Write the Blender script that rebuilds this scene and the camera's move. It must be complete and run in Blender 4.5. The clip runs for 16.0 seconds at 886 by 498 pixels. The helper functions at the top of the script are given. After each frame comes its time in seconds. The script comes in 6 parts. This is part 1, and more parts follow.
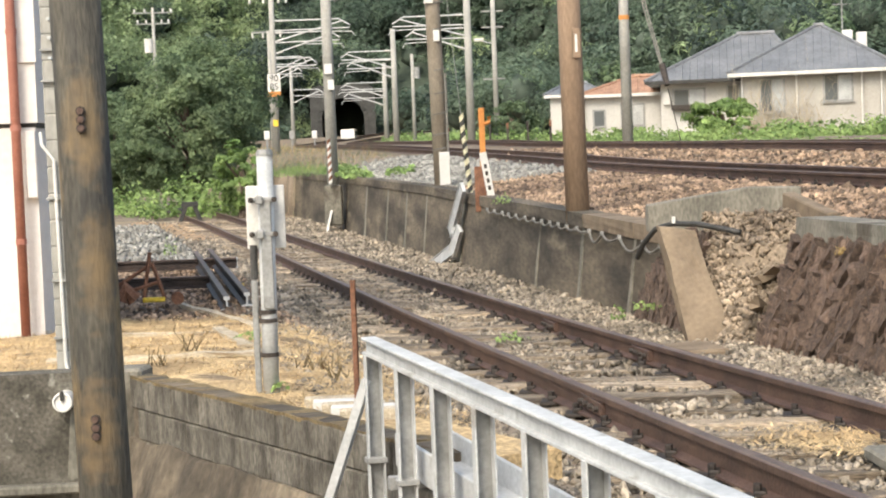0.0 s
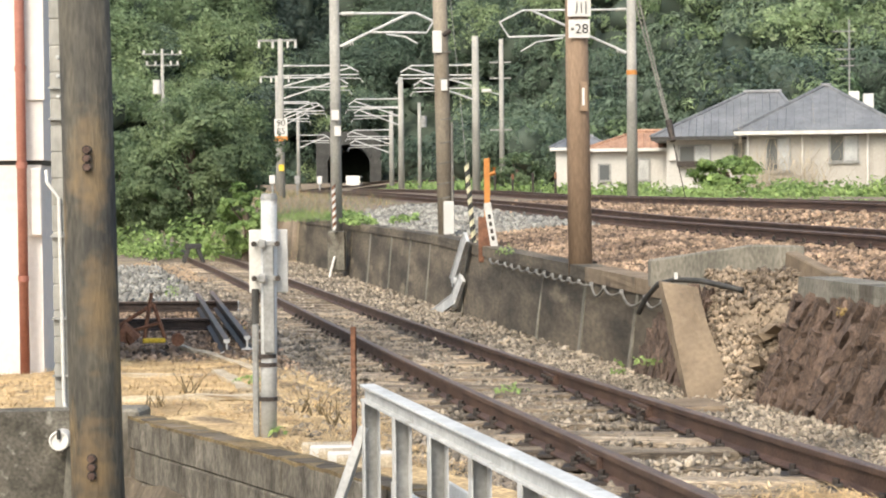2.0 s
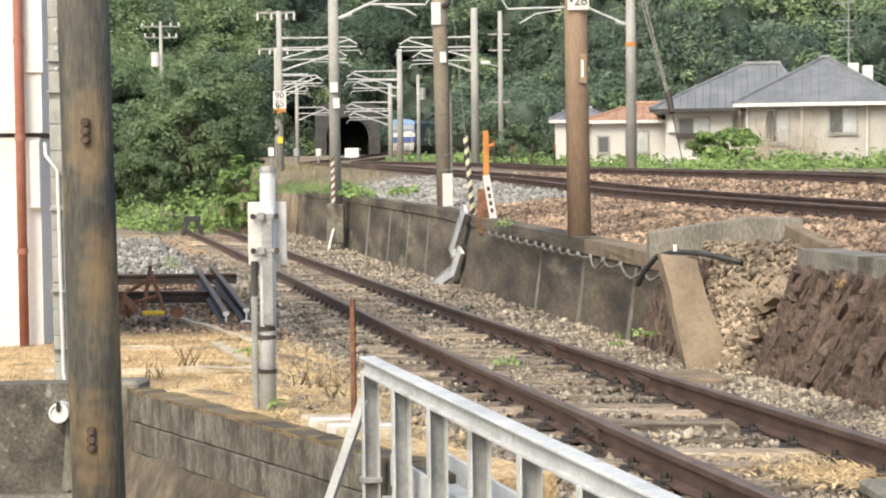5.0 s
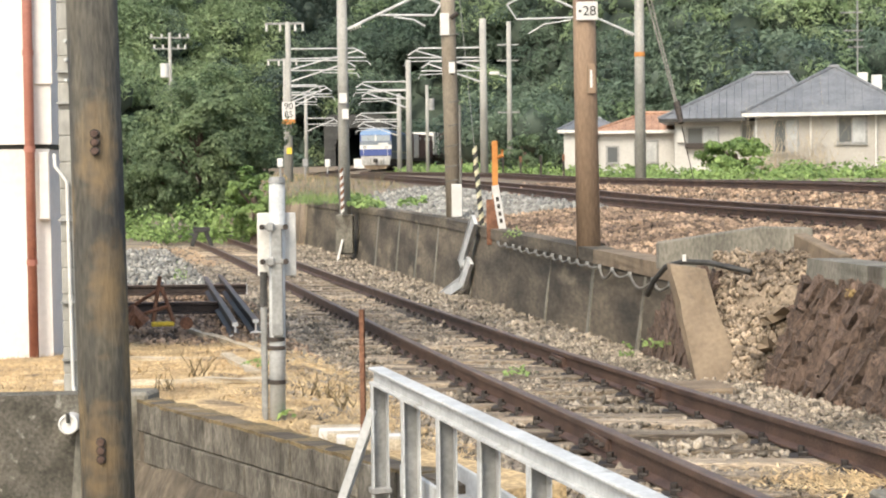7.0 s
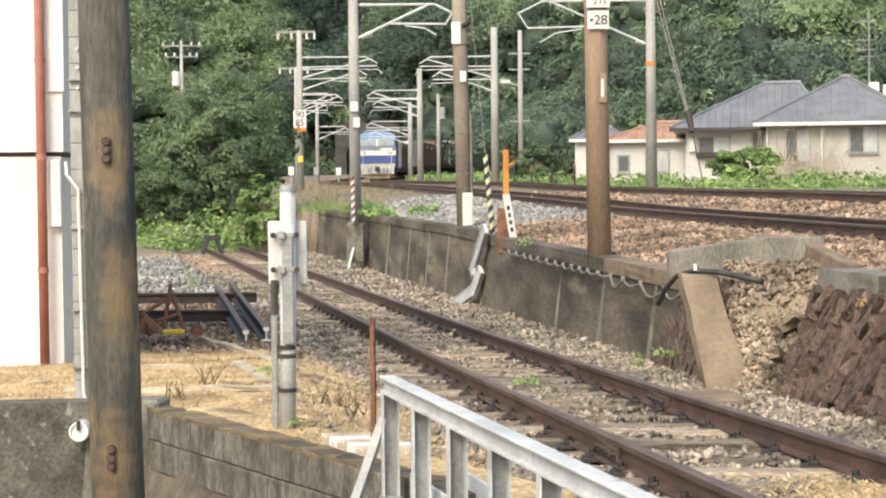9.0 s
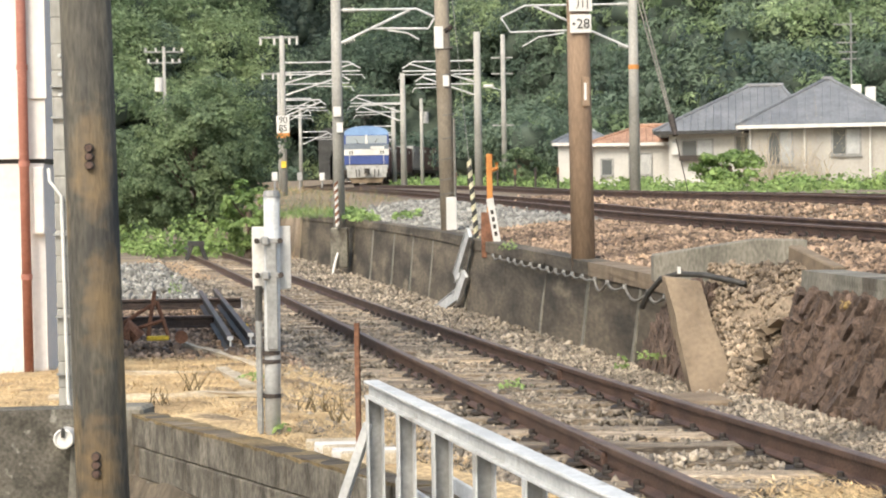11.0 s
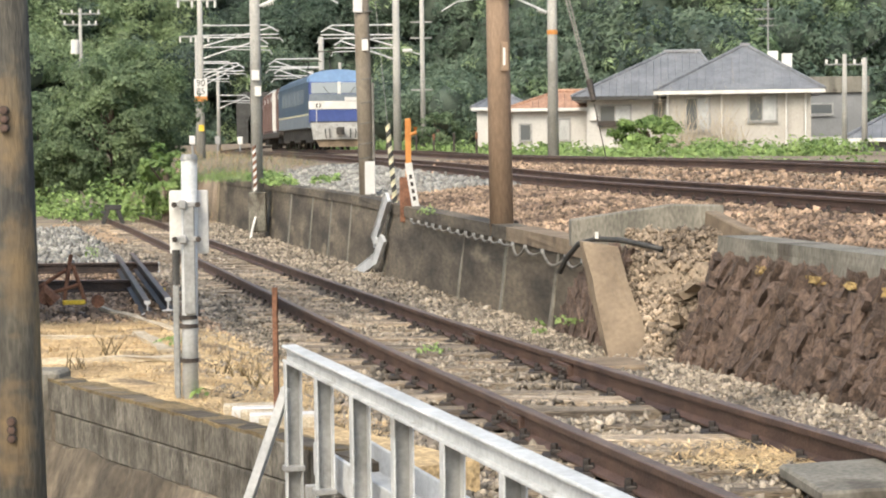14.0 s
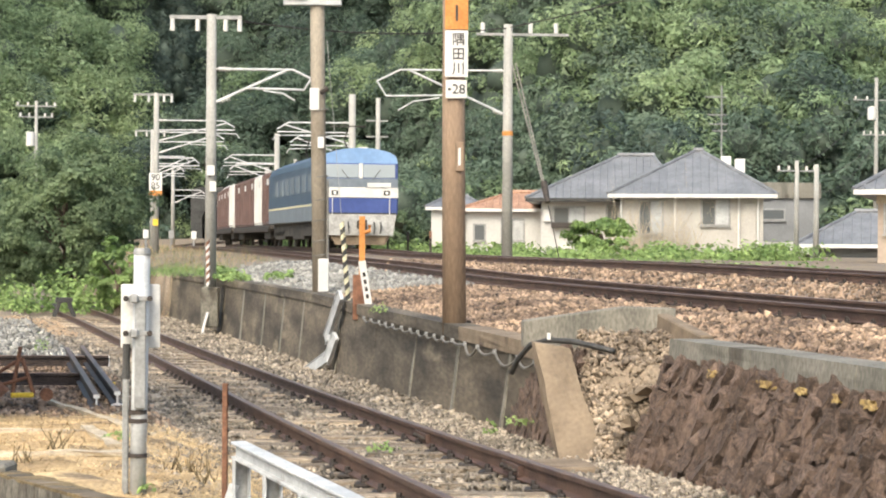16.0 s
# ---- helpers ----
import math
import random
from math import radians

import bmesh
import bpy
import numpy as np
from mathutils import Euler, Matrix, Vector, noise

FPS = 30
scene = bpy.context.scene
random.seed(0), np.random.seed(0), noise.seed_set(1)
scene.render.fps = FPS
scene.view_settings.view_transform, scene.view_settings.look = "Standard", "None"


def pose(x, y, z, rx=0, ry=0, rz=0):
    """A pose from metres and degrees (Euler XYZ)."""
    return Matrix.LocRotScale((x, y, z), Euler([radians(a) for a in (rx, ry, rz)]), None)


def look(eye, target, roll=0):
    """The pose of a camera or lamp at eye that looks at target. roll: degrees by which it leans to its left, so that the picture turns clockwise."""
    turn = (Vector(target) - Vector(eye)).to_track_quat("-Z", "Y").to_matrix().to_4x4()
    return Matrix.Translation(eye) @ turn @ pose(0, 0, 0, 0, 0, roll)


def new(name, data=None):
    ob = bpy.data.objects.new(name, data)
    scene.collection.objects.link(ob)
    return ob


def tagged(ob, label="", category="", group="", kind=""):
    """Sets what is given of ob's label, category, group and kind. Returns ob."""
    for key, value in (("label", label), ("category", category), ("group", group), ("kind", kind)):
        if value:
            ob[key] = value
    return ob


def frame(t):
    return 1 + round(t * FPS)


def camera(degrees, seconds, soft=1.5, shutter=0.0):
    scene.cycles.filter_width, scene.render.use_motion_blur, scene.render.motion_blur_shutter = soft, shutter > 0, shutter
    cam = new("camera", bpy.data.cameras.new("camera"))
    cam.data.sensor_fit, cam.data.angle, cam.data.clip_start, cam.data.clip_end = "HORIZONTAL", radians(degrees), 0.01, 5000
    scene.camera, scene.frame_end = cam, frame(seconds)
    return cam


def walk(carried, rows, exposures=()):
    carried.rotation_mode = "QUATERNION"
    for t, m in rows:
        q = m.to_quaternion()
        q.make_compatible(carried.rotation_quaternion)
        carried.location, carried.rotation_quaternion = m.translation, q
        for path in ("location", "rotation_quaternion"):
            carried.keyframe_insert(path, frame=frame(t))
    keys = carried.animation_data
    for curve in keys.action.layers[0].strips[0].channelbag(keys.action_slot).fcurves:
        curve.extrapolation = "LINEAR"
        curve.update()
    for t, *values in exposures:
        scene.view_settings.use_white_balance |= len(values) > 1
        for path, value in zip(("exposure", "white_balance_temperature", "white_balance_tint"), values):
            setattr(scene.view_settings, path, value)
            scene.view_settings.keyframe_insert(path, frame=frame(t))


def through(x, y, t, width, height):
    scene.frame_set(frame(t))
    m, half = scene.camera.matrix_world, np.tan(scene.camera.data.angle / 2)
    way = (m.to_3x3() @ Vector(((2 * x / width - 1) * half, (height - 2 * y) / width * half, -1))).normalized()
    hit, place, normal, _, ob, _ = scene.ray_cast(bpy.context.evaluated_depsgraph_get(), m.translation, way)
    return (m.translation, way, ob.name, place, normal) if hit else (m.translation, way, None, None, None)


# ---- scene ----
# The eye stands still, 1.6 m above the datum; (seconds, yaw to the left, pitch, roll) in degrees.
EYE = Vector((0, 0, 1.60))
TURNS = [
    (0, 0.010, -3.232, -2.242), (0.5, 0.339, -3.319, -1.863), (1, -0.264, -2.839, -1.406), (1.5, -0.185, -2.244, -0.729),
    (2, 0.045, -1.807, -0.578), (2.5, -0.191, -1.862, -0.659), (3, -0.304, -2.083, -0.840), (3.5, -0.675, -2.190, -0.836),
    (4, -0.245, -2.257, -0.936), (4.5, 0.078, -2.130, -0.287), (5, 0.025, -2.610, -0.633), (5.2, 0.213, -2.476, -0.568),
    (7.3, 0.283, -2.225, -0.754), (7.5, 0.171, -2.026, -0.482), (8, 0.000, -1.947, -0.516), (8.5, 0.481, -2.260, -0.596),
    (8.7, 0.602, -2.048, -0.616), (10.8, 0.237, -2.117, -0.779), (11, 0.131, -1.927, -0.951), (11.5, -0.692, -1.849, -0.803),
    (12, -0.776, -1.540, -0.332), (12.5, -0.565, -1.710, -0.614), (13, -1.671, -1.778, -0.403), (13.5, -2.056, -2.189, -0.439),
    (14, -2.219, -2.986, -0.694), (14.5, -4.207, -2.712, -0.518), (15, -6.660, -1.146, 0.897), (15.5, -4.297, 0.006, 0.357),
    (16, -3.591, -0.128, 0.335)
]
cam = camera(25.25, 16.0, soft=2.0)


def turned(yaw, pitch, roll):
    y, p = radians(yaw), radians(pitch)
    ahead = Vector((-math.sin(y) * math.cos(p), math.cos(y) * math.cos(p), math.sin(p)))
    return look(EYE, EYE + ahead * 10, roll)


walk(cam, [(t, turned(y, p, r)) for t, y, p, r in TURNS], [(0, 0.72, 6780, 6), (13, 0.72, 6780, 6), (15, 0.74, 6750, 6), (16, 0.88, 6750, 6)])

# ---- light: a bright overcast noon ----
world = bpy.data.worlds.new("overcast_sky")
scene.world = world
world.use_nodes = True
wn = world.node_tree
sky = wn.nodes.new("ShaderNodeTexSky")
sky.sky_type, sky.sun_disc = "NISHITA", False
sky.sun_elevation, sky.sun_rotation = radians(46), radians(206)
sky.dust_density, sky.air_density = 4.0, 1.2
wn.nodes["Background"].inputs["Strength"].default_value = 0.18
wn.links.new(sky.outputs[0], wn.nodes["Background"].inputs["Color"])
sun = new("sun", bpy.data.lights.new("sun", "SUN"))
sun.data.energy, sun.data.angle, sun.data.color = 1.7, radians(25), (1.0, 0.95, 0.87)
sun.matrix_world = look((-38, -75, 88), (0, 10, 0))


# ---- materials ----
def mat(name, a, b, scale=4.0, rough=0.8, metal=0.0, bump=0.3, fine=45.0, rnd=0.0, island=0.0, grain=0.35, stretch=(1, 1, 1), c=None, cscale=1.2, ccut=0.56, coat=0.0):
    """Two tones mixed by a coarse noise, fine grain, an optional third tone in patches, and relief."""
    m = bpy.data.materials.new(name)
    m.use_nodes = True
    nt = m.node_tree
    N, L = nt.nodes.new, nt.links.new
    p = nt.nodes["Principled BSDF"]
    p.inputs["Roughness"].default_value, p.inputs["Metallic"].default_value = rough, metal
    tc, mp = N("ShaderNodeTexCoord"), N("ShaderNodeMapping")
    mp.inputs["Scale"].default_value = stretch
    L(tc.outputs["Object"], mp.inputs["Vector"])
    if rnd:
        oi, far = N("ShaderNodeObjectInfo"), N("ShaderNodeMath")
        far.operation, far.inputs[1].default_value = "MULTIPLY", 61.0
        L(oi.outputs["Random"], far.inputs[0]), L(far.outputs[0], mp.inputs["Location"])
    n1, n2 = N("ShaderNodeTexNoise"), N("ShaderNodeTexNoise")
    for n, s, d in ((n1, scale, 6), (n2, fine, 3)):
        n.inputs["Scale"].default_value, n.inputs["Detail"].default_value = s, d
        L(mp.outputs[0], n.inputs["Vector"])
    r1 = N("ShaderNodeValToRGB")
    r1.color_ramp.elements[0].position, r1.color_ramp.elements[1].position = 0.36, 0.64
    r1.color_ramp.elements[0].color, r1.color_ramp.elements[1].color = (*a, 1), (*b, 1)
    L(n1.outputs[0], r1.inputs[0])
    col = r1.outputs[0]
    if c:
        n3, r3, mx = N("ShaderNodeTexNoise"), N("ShaderNodeValToRGB"), N("ShaderNodeMixRGB")
        n3.inputs["Scale"].default_value, n3.inputs["Detail"].default_value = cscale, 7
        L(mp.outputs[0], n3.inputs["Vector"])
        r3.color_ramp.elements[0].position, r3.color_ramp.elements[1].position = ccut, ccut + 0.09
        L(n3.outputs[0], r3.inputs[0]), L(r3.outputs[0], mx.inputs[0]), L(col, mx.inputs[1])
        mx.inputs[2].default_value = (*c, 1)
        col = mx.outputs[0]
    r2, mul = N("ShaderNodeMapRange"), N("ShaderNodeMixRGB")
    mul.blend_type, mul.inputs[0].default_value = "MULTIPLY", 1.0
    r2.inputs[1].default_value, r2.inputs[2].default_value = 0.3, 0.7
    r2.inputs[3].default_value, r2.inputs[4].default_value = 1 - grain, 1 + grain * 0.6
    L(n2.outputs[0], r2.inputs[0]), L(col, mul.inputs[1]), L(r2.outputs[0], mul.inputs[2])
    col = mul.outputs[0]
    if rnd or island:
        src = N("ShaderNodeObjectInfo").outputs["Random"] if rnd else N("ShaderNodeNewGeometry").outputs["Random Per Island"]
        k, r4, m4 = rnd or island, N("ShaderNodeMapRange"), N("ShaderNodeMixRGB")
        m4.blend_type, m4.inputs[0].default_value = "MULTIPLY", 1.0
        r4.inputs[3].default_value, r4.inputs[4].default_value = 1 - k, 1 + k
        L(src, r4.inputs[0]), L(col, m4.inputs[1]), L(r4.outputs[0], m4.inputs[2])
        col = m4.outputs[0]
    L(col, p.inputs["Base Color"])
    if bump:
        bp = N("ShaderNodeBump")
        bp.inputs["Strength"].default_value, bp.inputs["Distance"].default_value = bump, 0.02
        L(n2.outputs[0], bp.inputs["Height"]), L(bp.outputs[0], p.inputs["Normal"])
    if coat:
        p.inputs["Coat Weight"].default_value = coat
    return m


def leaf_mat(name, dark, light, patch=0.12, through=0.35):
    """Leaves: a random tone for each clump, larger patches of tone, and light passing through."""
    m = mat(name, dark, light, scale=patch, rough=0.65, bump=0, fine=1.5, island=0.3, grain=0.3)
    nt = m.node_tree
    p, out = nt.nodes["Principled BSDF"], nt.nodes["Material Output"]
    tr, ms = nt.nodes.new("ShaderNodeBsdfTranslucent"), nt.nodes.new("ShaderNodeMixShader")
    ms.inputs[0].default_value = through
    nt.links.new(p.inputs["Base Color"].links[0].from_socket, tr.inputs[0])
    nt.links.new(p.outputs[0], ms.inputs[1]), nt.links.new(tr.outputs[0], ms.inputs[2]), nt.links.new(ms.outputs[0], out.inputs[0])
    return m


def glass(name, tint=(0.02, 0.025, 0.03)):
    m = mat(name, tint, tint, rough=0.06, bump=0, grain=0.1)
    return m


M = {
    "earth": mat("earth", (0.15, 0.117, 0.085), (0.25, 0.195, 0.14), scale=1.3, fine=30, bump=0.6, c=(0.26, 0.2, 0.12), cscale=0.5),
    "stone_grey": mat("ballast_stone_grey", (0.15, 0.128, 0.102), (0.34, 0.29, 0.228), scale=1.0, fine=70, island=0.65, rough=0.9),
    "stone_brown": mat("ballast_stone_brown", (0.15, 0.103, 0.073), (0.36, 0.255, 0.175), scale=0.9, fine=70, island=0.7, rough=0.9),
    "stone_pale": mat("ballast_stone_pale", (0.185, 0.18, 0.165), (0.33, 0.32, 0.29), scale=0.9, fine=70, island=0.45, rough=0.9),
    "rail": mat("rusty_rail_steel", (0.072, 0.045, 0.038), (0.128, 0.078, 0.06), scale=3, fine=60, rough=0.6, metal=0.35, bump=0.25),
    "railhead": mat("worn_rail_head", (0.16, 0.105, 0.085), (0.23, 0.155, 0.12), scale=3, fine=40, rough=0.42, metal=0.5, bump=0.1),
    "rail_dark": mat("dark_rail_steel", (0.045, 0.035, 0.032), (0.085, 0.06, 0.05), scale=4, rough=0.55, metal=0.4, bump=0.2),
    "fitting": mat("dark_iron_fitting", (0.03, 0.026, 0.024), (0.07, 0.055, 0.047), scale=12, rough=0.7, metal=0.3),
    "sleeper": mat("weathered_sleeper_wood", (0.22, 0.17, 0.12), (0.46, 0.375, 0.28), scale=2.5, fine=30, stretch=(0.6, 6, 6), rnd=0.4, bump=1.0, grain=0.7, c=(0.13, 0.1, 0.075), cscale=1.6, ccut=0.58),
    "concrete_old": mat("old_stained_concrete", (0.04, 0.033, 0.025), (0.145, 0.117, 0.085), scale=2.4, fine=24, stretch=(1, 0.14, 0.8), bump=0.5, grain=0.35, c=(0.2, 0.165, 0.12), cscale=2.2, ccut=0.6, rough=0.92),
    "concrete_tan": mat("tan_concrete", (0.14, 0.105, 0.072), (0.235, 0.18, 0.125), scale=2.2, fine=26, bump=0.4, c=(0.11, 0.08, 0.056), cscale=1.7, ccut=0.58, rough=0.92, grain=0.16),
    "concrete_grey": mat("grey_concrete", (0.135, 0.128, 0.107), (0.215, 0.2, 0.168), scale=2.0, fine=35, stretch=(1, 1, 0.5), bump=0.35, c=(0.085, 0.075, 0.06), cscale=1.6, ccut=0.55, rough=0.92),
    "block": mat("weathered_concrete_block", (0.062, 0.055, 0.044), (0.178, 0.162, 0.135), scale=6.0, fine=40, stretch=(1.5, 1.5, 0.62), bump=0.6, rnd=0.07, grain=0.45, c=(0.235, 0.22, 0.19), cscale=5.0, ccut=0.62),
    "concrete_speck": mat("lichen_speckled_concrete", (0.058, 0.053, 0.042), (0.13, 0.12, 0.1), scale=5.0, fine=45, bump=0.6, grain=0.4, c=(0.24, 0.23, 0.2), cscale=13, ccut=0.6, rough=0.95),
    "stone_dull": mat("dull_brown_rubble", (0.15, 0.116, 0.086), (0.34, 0.27, 0.2), scale=1.2, fine=60, island=0.5, rough=0.95),
    "cream_paint": mat("faded_cream_paint", (0.5, 0.46, 0.3), (0.62, 0.58, 0.4), scale=6, rough=0.6, bump=0.1),
    "bare_soil": mat("orange_bare_soil", (0.3, 0.19, 0.1), (0.46, 0.31, 0.18), scale=1.4, fine=14, bump=0.5, grain=0.3),
    "moss": mat("brown_moss", (0.105, 0.075, 0.036), (0.2, 0.145, 0.07), scale=5, fine=40, bump=0.8),
    "stone_wall": mat("dark_brown_masonry_stone", (0.09, 0.062, 0.05), (0.205, 0.142, 0.11), scale=3.0, fine=22, rnd=0.35, bump=0.9, c=(0.25, 0.17, 0.125), cscale=2.5, ccut=0.62),
    "mortar": mat("dark_joint_earth", (0.035, 0.025, 0.02), (0.07, 0.05, 0.038), scale=4),
    "rust_red": mat("faded_red_paint", (0.22, 0.09, 0.07), (0.32, 0.13, 0.1), scale=4),
    "lichen": mat("ochre_lichen", (0.24, 0.16, 0.065), (0.42, 0.3, 0.12), scale=14),
    "galv": mat("galvanised_steel", (0.39, 0.4, 0.405), (0.53, 0.54, 0.545), scale=5, fine=50, rough=0.6, metal=0.05, bump=0.06, grain=0.14, c=(0.3, 0.295, 0.28), cscale=6, ccut=0.62),
    "galv_dull": mat("dull_galvanised_steel", (0.24, 0.24, 0.235), (0.34, 0.34, 0.335), scale=5, rough=0.55, metal=0.3, bump=0.08, grain=0.2),
    "white": mat("weathered_white_paint", (0.52, 0.51, 0.49), (0.64, 0.63, 0.61), scale=2, rough=0.5, bump=0.05, grain=0.1),
    "dirty_white": mat("dusty_white_paint", (0.3, 0.295, 0.28), (0.46, 0.455, 0.44), scale=2.5, fine=12, rough=0.6, bump=0.05, grain=0.25),
    "pole_dark": mat("blackened_steel_pole", (0.03, 0.03, 0.029), (0.085, 0.076, 0.058), scale=3.6, fine=30, stretch=(2.4, 2.4, 0.5), rough=0.8, bump=0.35, grain=0.45, c=(0.16, 0.115, 0.06), cscale=2.6, ccut=0.55),
    "pole_brown": mat("brown_concrete_pole", (0.24, 0.165, 0.112), (0.33, 0.232, 0.16), scale=1.6, fine=40, stretch=(1, 1, 0.3), bump=0.15, grain=0.2, c=(0.18, 0.135, 0.1), cscale=1.0, ccut=0.56),
    "pole_conc": mat("grey_brown_concrete_pole", (0.2, 0.165, 0.125), (0.31, 0.27, 0.215), scale=1.2, fine=35, stretch=(1, 1, 0.4), bump=0.15, grain=0.2),
    "pole_grey": mat("grey_concrete_mast", (0.25, 0.245, 0.225), (0.36, 0.35, 0.325), scale=1.2, fine=30, stretch=(1, 1, 0.4), bump=0.1, grain=0.2),
    "rust": mat("orange_rust", (0.13, 0.06, 0.036), (0.23, 0.11, 0.065), scale=7, rough=0.9, bump=0.4),
    "orange": mat("faded_orange_paint", (0.44, 0.17, 0.035), (0.56, 0.24, 0.06), scale=6, rough=0.6, bump=0.1, grain=0.2),
    "yellow": mat("yellow_paint", (0.62, 0.43, 0.03), (0.72, 0.52, 0.06), scale=6, rough=0.6, bump=0.1),
    "black": mat("black_paint", (0.02, 0.02, 0.02), (0.045, 0.043, 0.04), scale=6, rough=0.6, bump=0.1),
    "rubber": mat("black_cable_sheath", (0.025, 0.024, 0.023), (0.05, 0.048, 0.045), scale=8, rough=0.55, bump=0.1),
    "cable_grey": mat("grey_cable_sheath", (0.13, 0.122, 0.108), (0.21, 0.197, 0.175), scale=8, rough=0.6, bump=0.1),
    "wall_white": mat("white_render", (0.62, 0.59, 0.575), (0.7, 0.67, 0.655), scale=0.8, fine=18, bump=0.08, grain=0.07),
    "pipe_red": mat("rust_red_pipe", (0.29, 0.11, 0.08), (0.36, 0.15, 0.112), scale=3, rough=0.6, bump=0.1, grain=0.15),
    "wood_pale": mat("pale_timber", (0.36, 0.3, 0.22), (0.52, 0.45, 0.34), scale=3, fine=25, stretch=(6, 1, 6), bump=0.4),
    "plaster": mat("cream_house_render", (0.36, 0.34, 0.31), (0.43, 0.41, 0.372), scale=0.5, fine=8, bump=0.05, grain=0.08),
    "plaster2": mat("white_house_render", (0.44, 0.43, 0.41), (0.52, 0.51, 0.485), scale=0.5, fine=8, bump=0.05, grain=0.08),
    "plaster3": mat("grey_siding", (0.17, 0.175, 0.18), (0.22, 0.225, 0.23), scale=0.6, fine=8, bump=0.05, grain=0.1),
    "orange_wall": mat("salmon_render", (0.33, 0.265, 0.215), (0.4, 0.325, 0.265), scale=0.6, fine=8, bump=0.05, grain=0.1),
    "tile_grey": mat("grey_roof_tile", (0.135, 0.14, 0.15), (0.19, 0.195, 0.205), scale=0.9, fine=6, rough=0.5, bump=0.2, grain=0.2),
    "tile_orange": mat("orange_roof_tile", (0.3, 0.17, 0.11), (0.38, 0.225, 0.15), scale=1.2, fine=6, rough=0.7, bump=0.2),
    "glass": glass("dark_window_glass"),
    "glass_house": glass("curtained_window_glass", (0.1, 0.11, 0.115)),
    # Windscreen tint made pale so that the sky's reflection is in the colour.
    "glass_pale": glass("sky_pale_windscreen", (0.3, 0.34, 0.37)),
    "curtain": mat("pale_curtain", (0.36, 0.37, 0.37), (0.45, 0.46, 0.46), scale=2, bump=0),
    "loco_blue": mat("locomotive_blue_paint", (0.045, 0.075, 0.125), (0.065, 0.1, 0.155), scale=0.7, fine=6, rough=0.4, bump=0.03, grain=0.12),
    "loco_sky": mat("light_blue_paint", (0.16, 0.27, 0.46), (0.2, 0.32, 0.52), scale=0.7, fine=6, rough=0.4, bump=0.03, grain=0.1),
    "loco_navy": mat("navy_paint", (0.035, 0.06, 0.2), (0.05, 0.08, 0.25), scale=0.7, fine=6, rough=0.4, bump=0.03, grain=0.1),
    "loco_grey": mat("locomotive_grey_paint", (0.13, 0.155, 0.185), (0.17, 0.2, 0.23), scale=0.7, fine=6, rough=0.5, bump=0.03, grain=0.12),
    "bogie": mat("dusty_bogie_steel", (0.03, 0.028, 0.026), (0.07, 0.06, 0.052), scale=3, rough=0.85, bump=0.3),
    "container": mat("maroon_container_paint", (0.1, 0.06, 0.054), (0.155, 0.094, 0.084), scale=0.8, fine=7, rough=0.6, bump=0.05, grain=0.2),
    "straw": mat("dry_straw", (0.42, 0.29, 0.15), (0.7, 0.53, 0.3), scale=2.0, fine=30, island=0.35, rough=0.9, bump=0, c=(0.22, 0.165, 0.1), cscale=1.6, ccut=0.55),
    "thatch": mat("matted_straw", (0.33, 0.23, 0.12), (0.6, 0.44, 0.24), scale=3.0, fine=38, rough=0.95, bump=0.7, grain=0.5, c=(0.17, 0.125, 0.08), cscale=1.8, ccut=0.55),
    # The bluish lift in this leaf green stands in for haze.
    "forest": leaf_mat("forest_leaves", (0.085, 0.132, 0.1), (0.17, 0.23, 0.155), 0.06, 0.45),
    # Yellow-green leaves with sunlight and haze brightened into their colour.
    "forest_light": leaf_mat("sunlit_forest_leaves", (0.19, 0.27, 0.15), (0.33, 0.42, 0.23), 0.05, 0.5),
    # Dark leaves: the shade of the hillside's hollow is in their colour.
    "dark_crown": leaf_mat("shade_dark_leaves", (0.035, 0.06, 0.05), (0.075, 0.11, 0.085), 0.08, 0.3),
    "tree": leaf_mat("tree_leaves", (0.125, 0.18, 0.1), (0.225, 0.295, 0.155), 0.5, 0.5),
    "weed": leaf_mat("bright_weed_leaves", (0.15, 0.24, 0.075), (0.3, 0.41, 0.14), 0.6),
    # Shade inside the crowns as a dark colour, lifted a little for haze.
    "core": mat("painted_crown_shade", (0.045, 0.065, 0.05), (0.07, 0.095, 0.07), scale=0.4, bump=0),
    "bark": mat("brown_bark", (0.07, 0.05, 0.035), (0.14, 0.105, 0.075), scale=5, stretch=(2, 2, 0.5), bump=0.6),
    "tunnel": mat("sooty_tunnel_masonry", (0.035, 0.036, 0.036), (0.062, 0.062, 0.06), scale=0.8, fine=5, bump=0.4),
    # Bore lining, near black and darker than the portal's face.
    "bore_black": mat("black_tunnel_lining", (0.012, 0.012, 0.012), (0.02, 0.02, 0.02), scale=1),
    # Forest floor colour likewise raised slightly in place of haze.
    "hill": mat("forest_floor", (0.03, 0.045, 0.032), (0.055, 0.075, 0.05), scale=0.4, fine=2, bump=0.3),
    "insulator": mat("white_porcelain", (0.5, 0.49, 0.47), (0.6, 0.59, 0.57), scale=3, rough=0.25, bump=0, grain=0.05),
    "lamp_glow": mat("headlamp_lens", (0.75, 0.75, 0.7), (0.8, 0.8, 0.75), rough=0.1, bump=0),
}


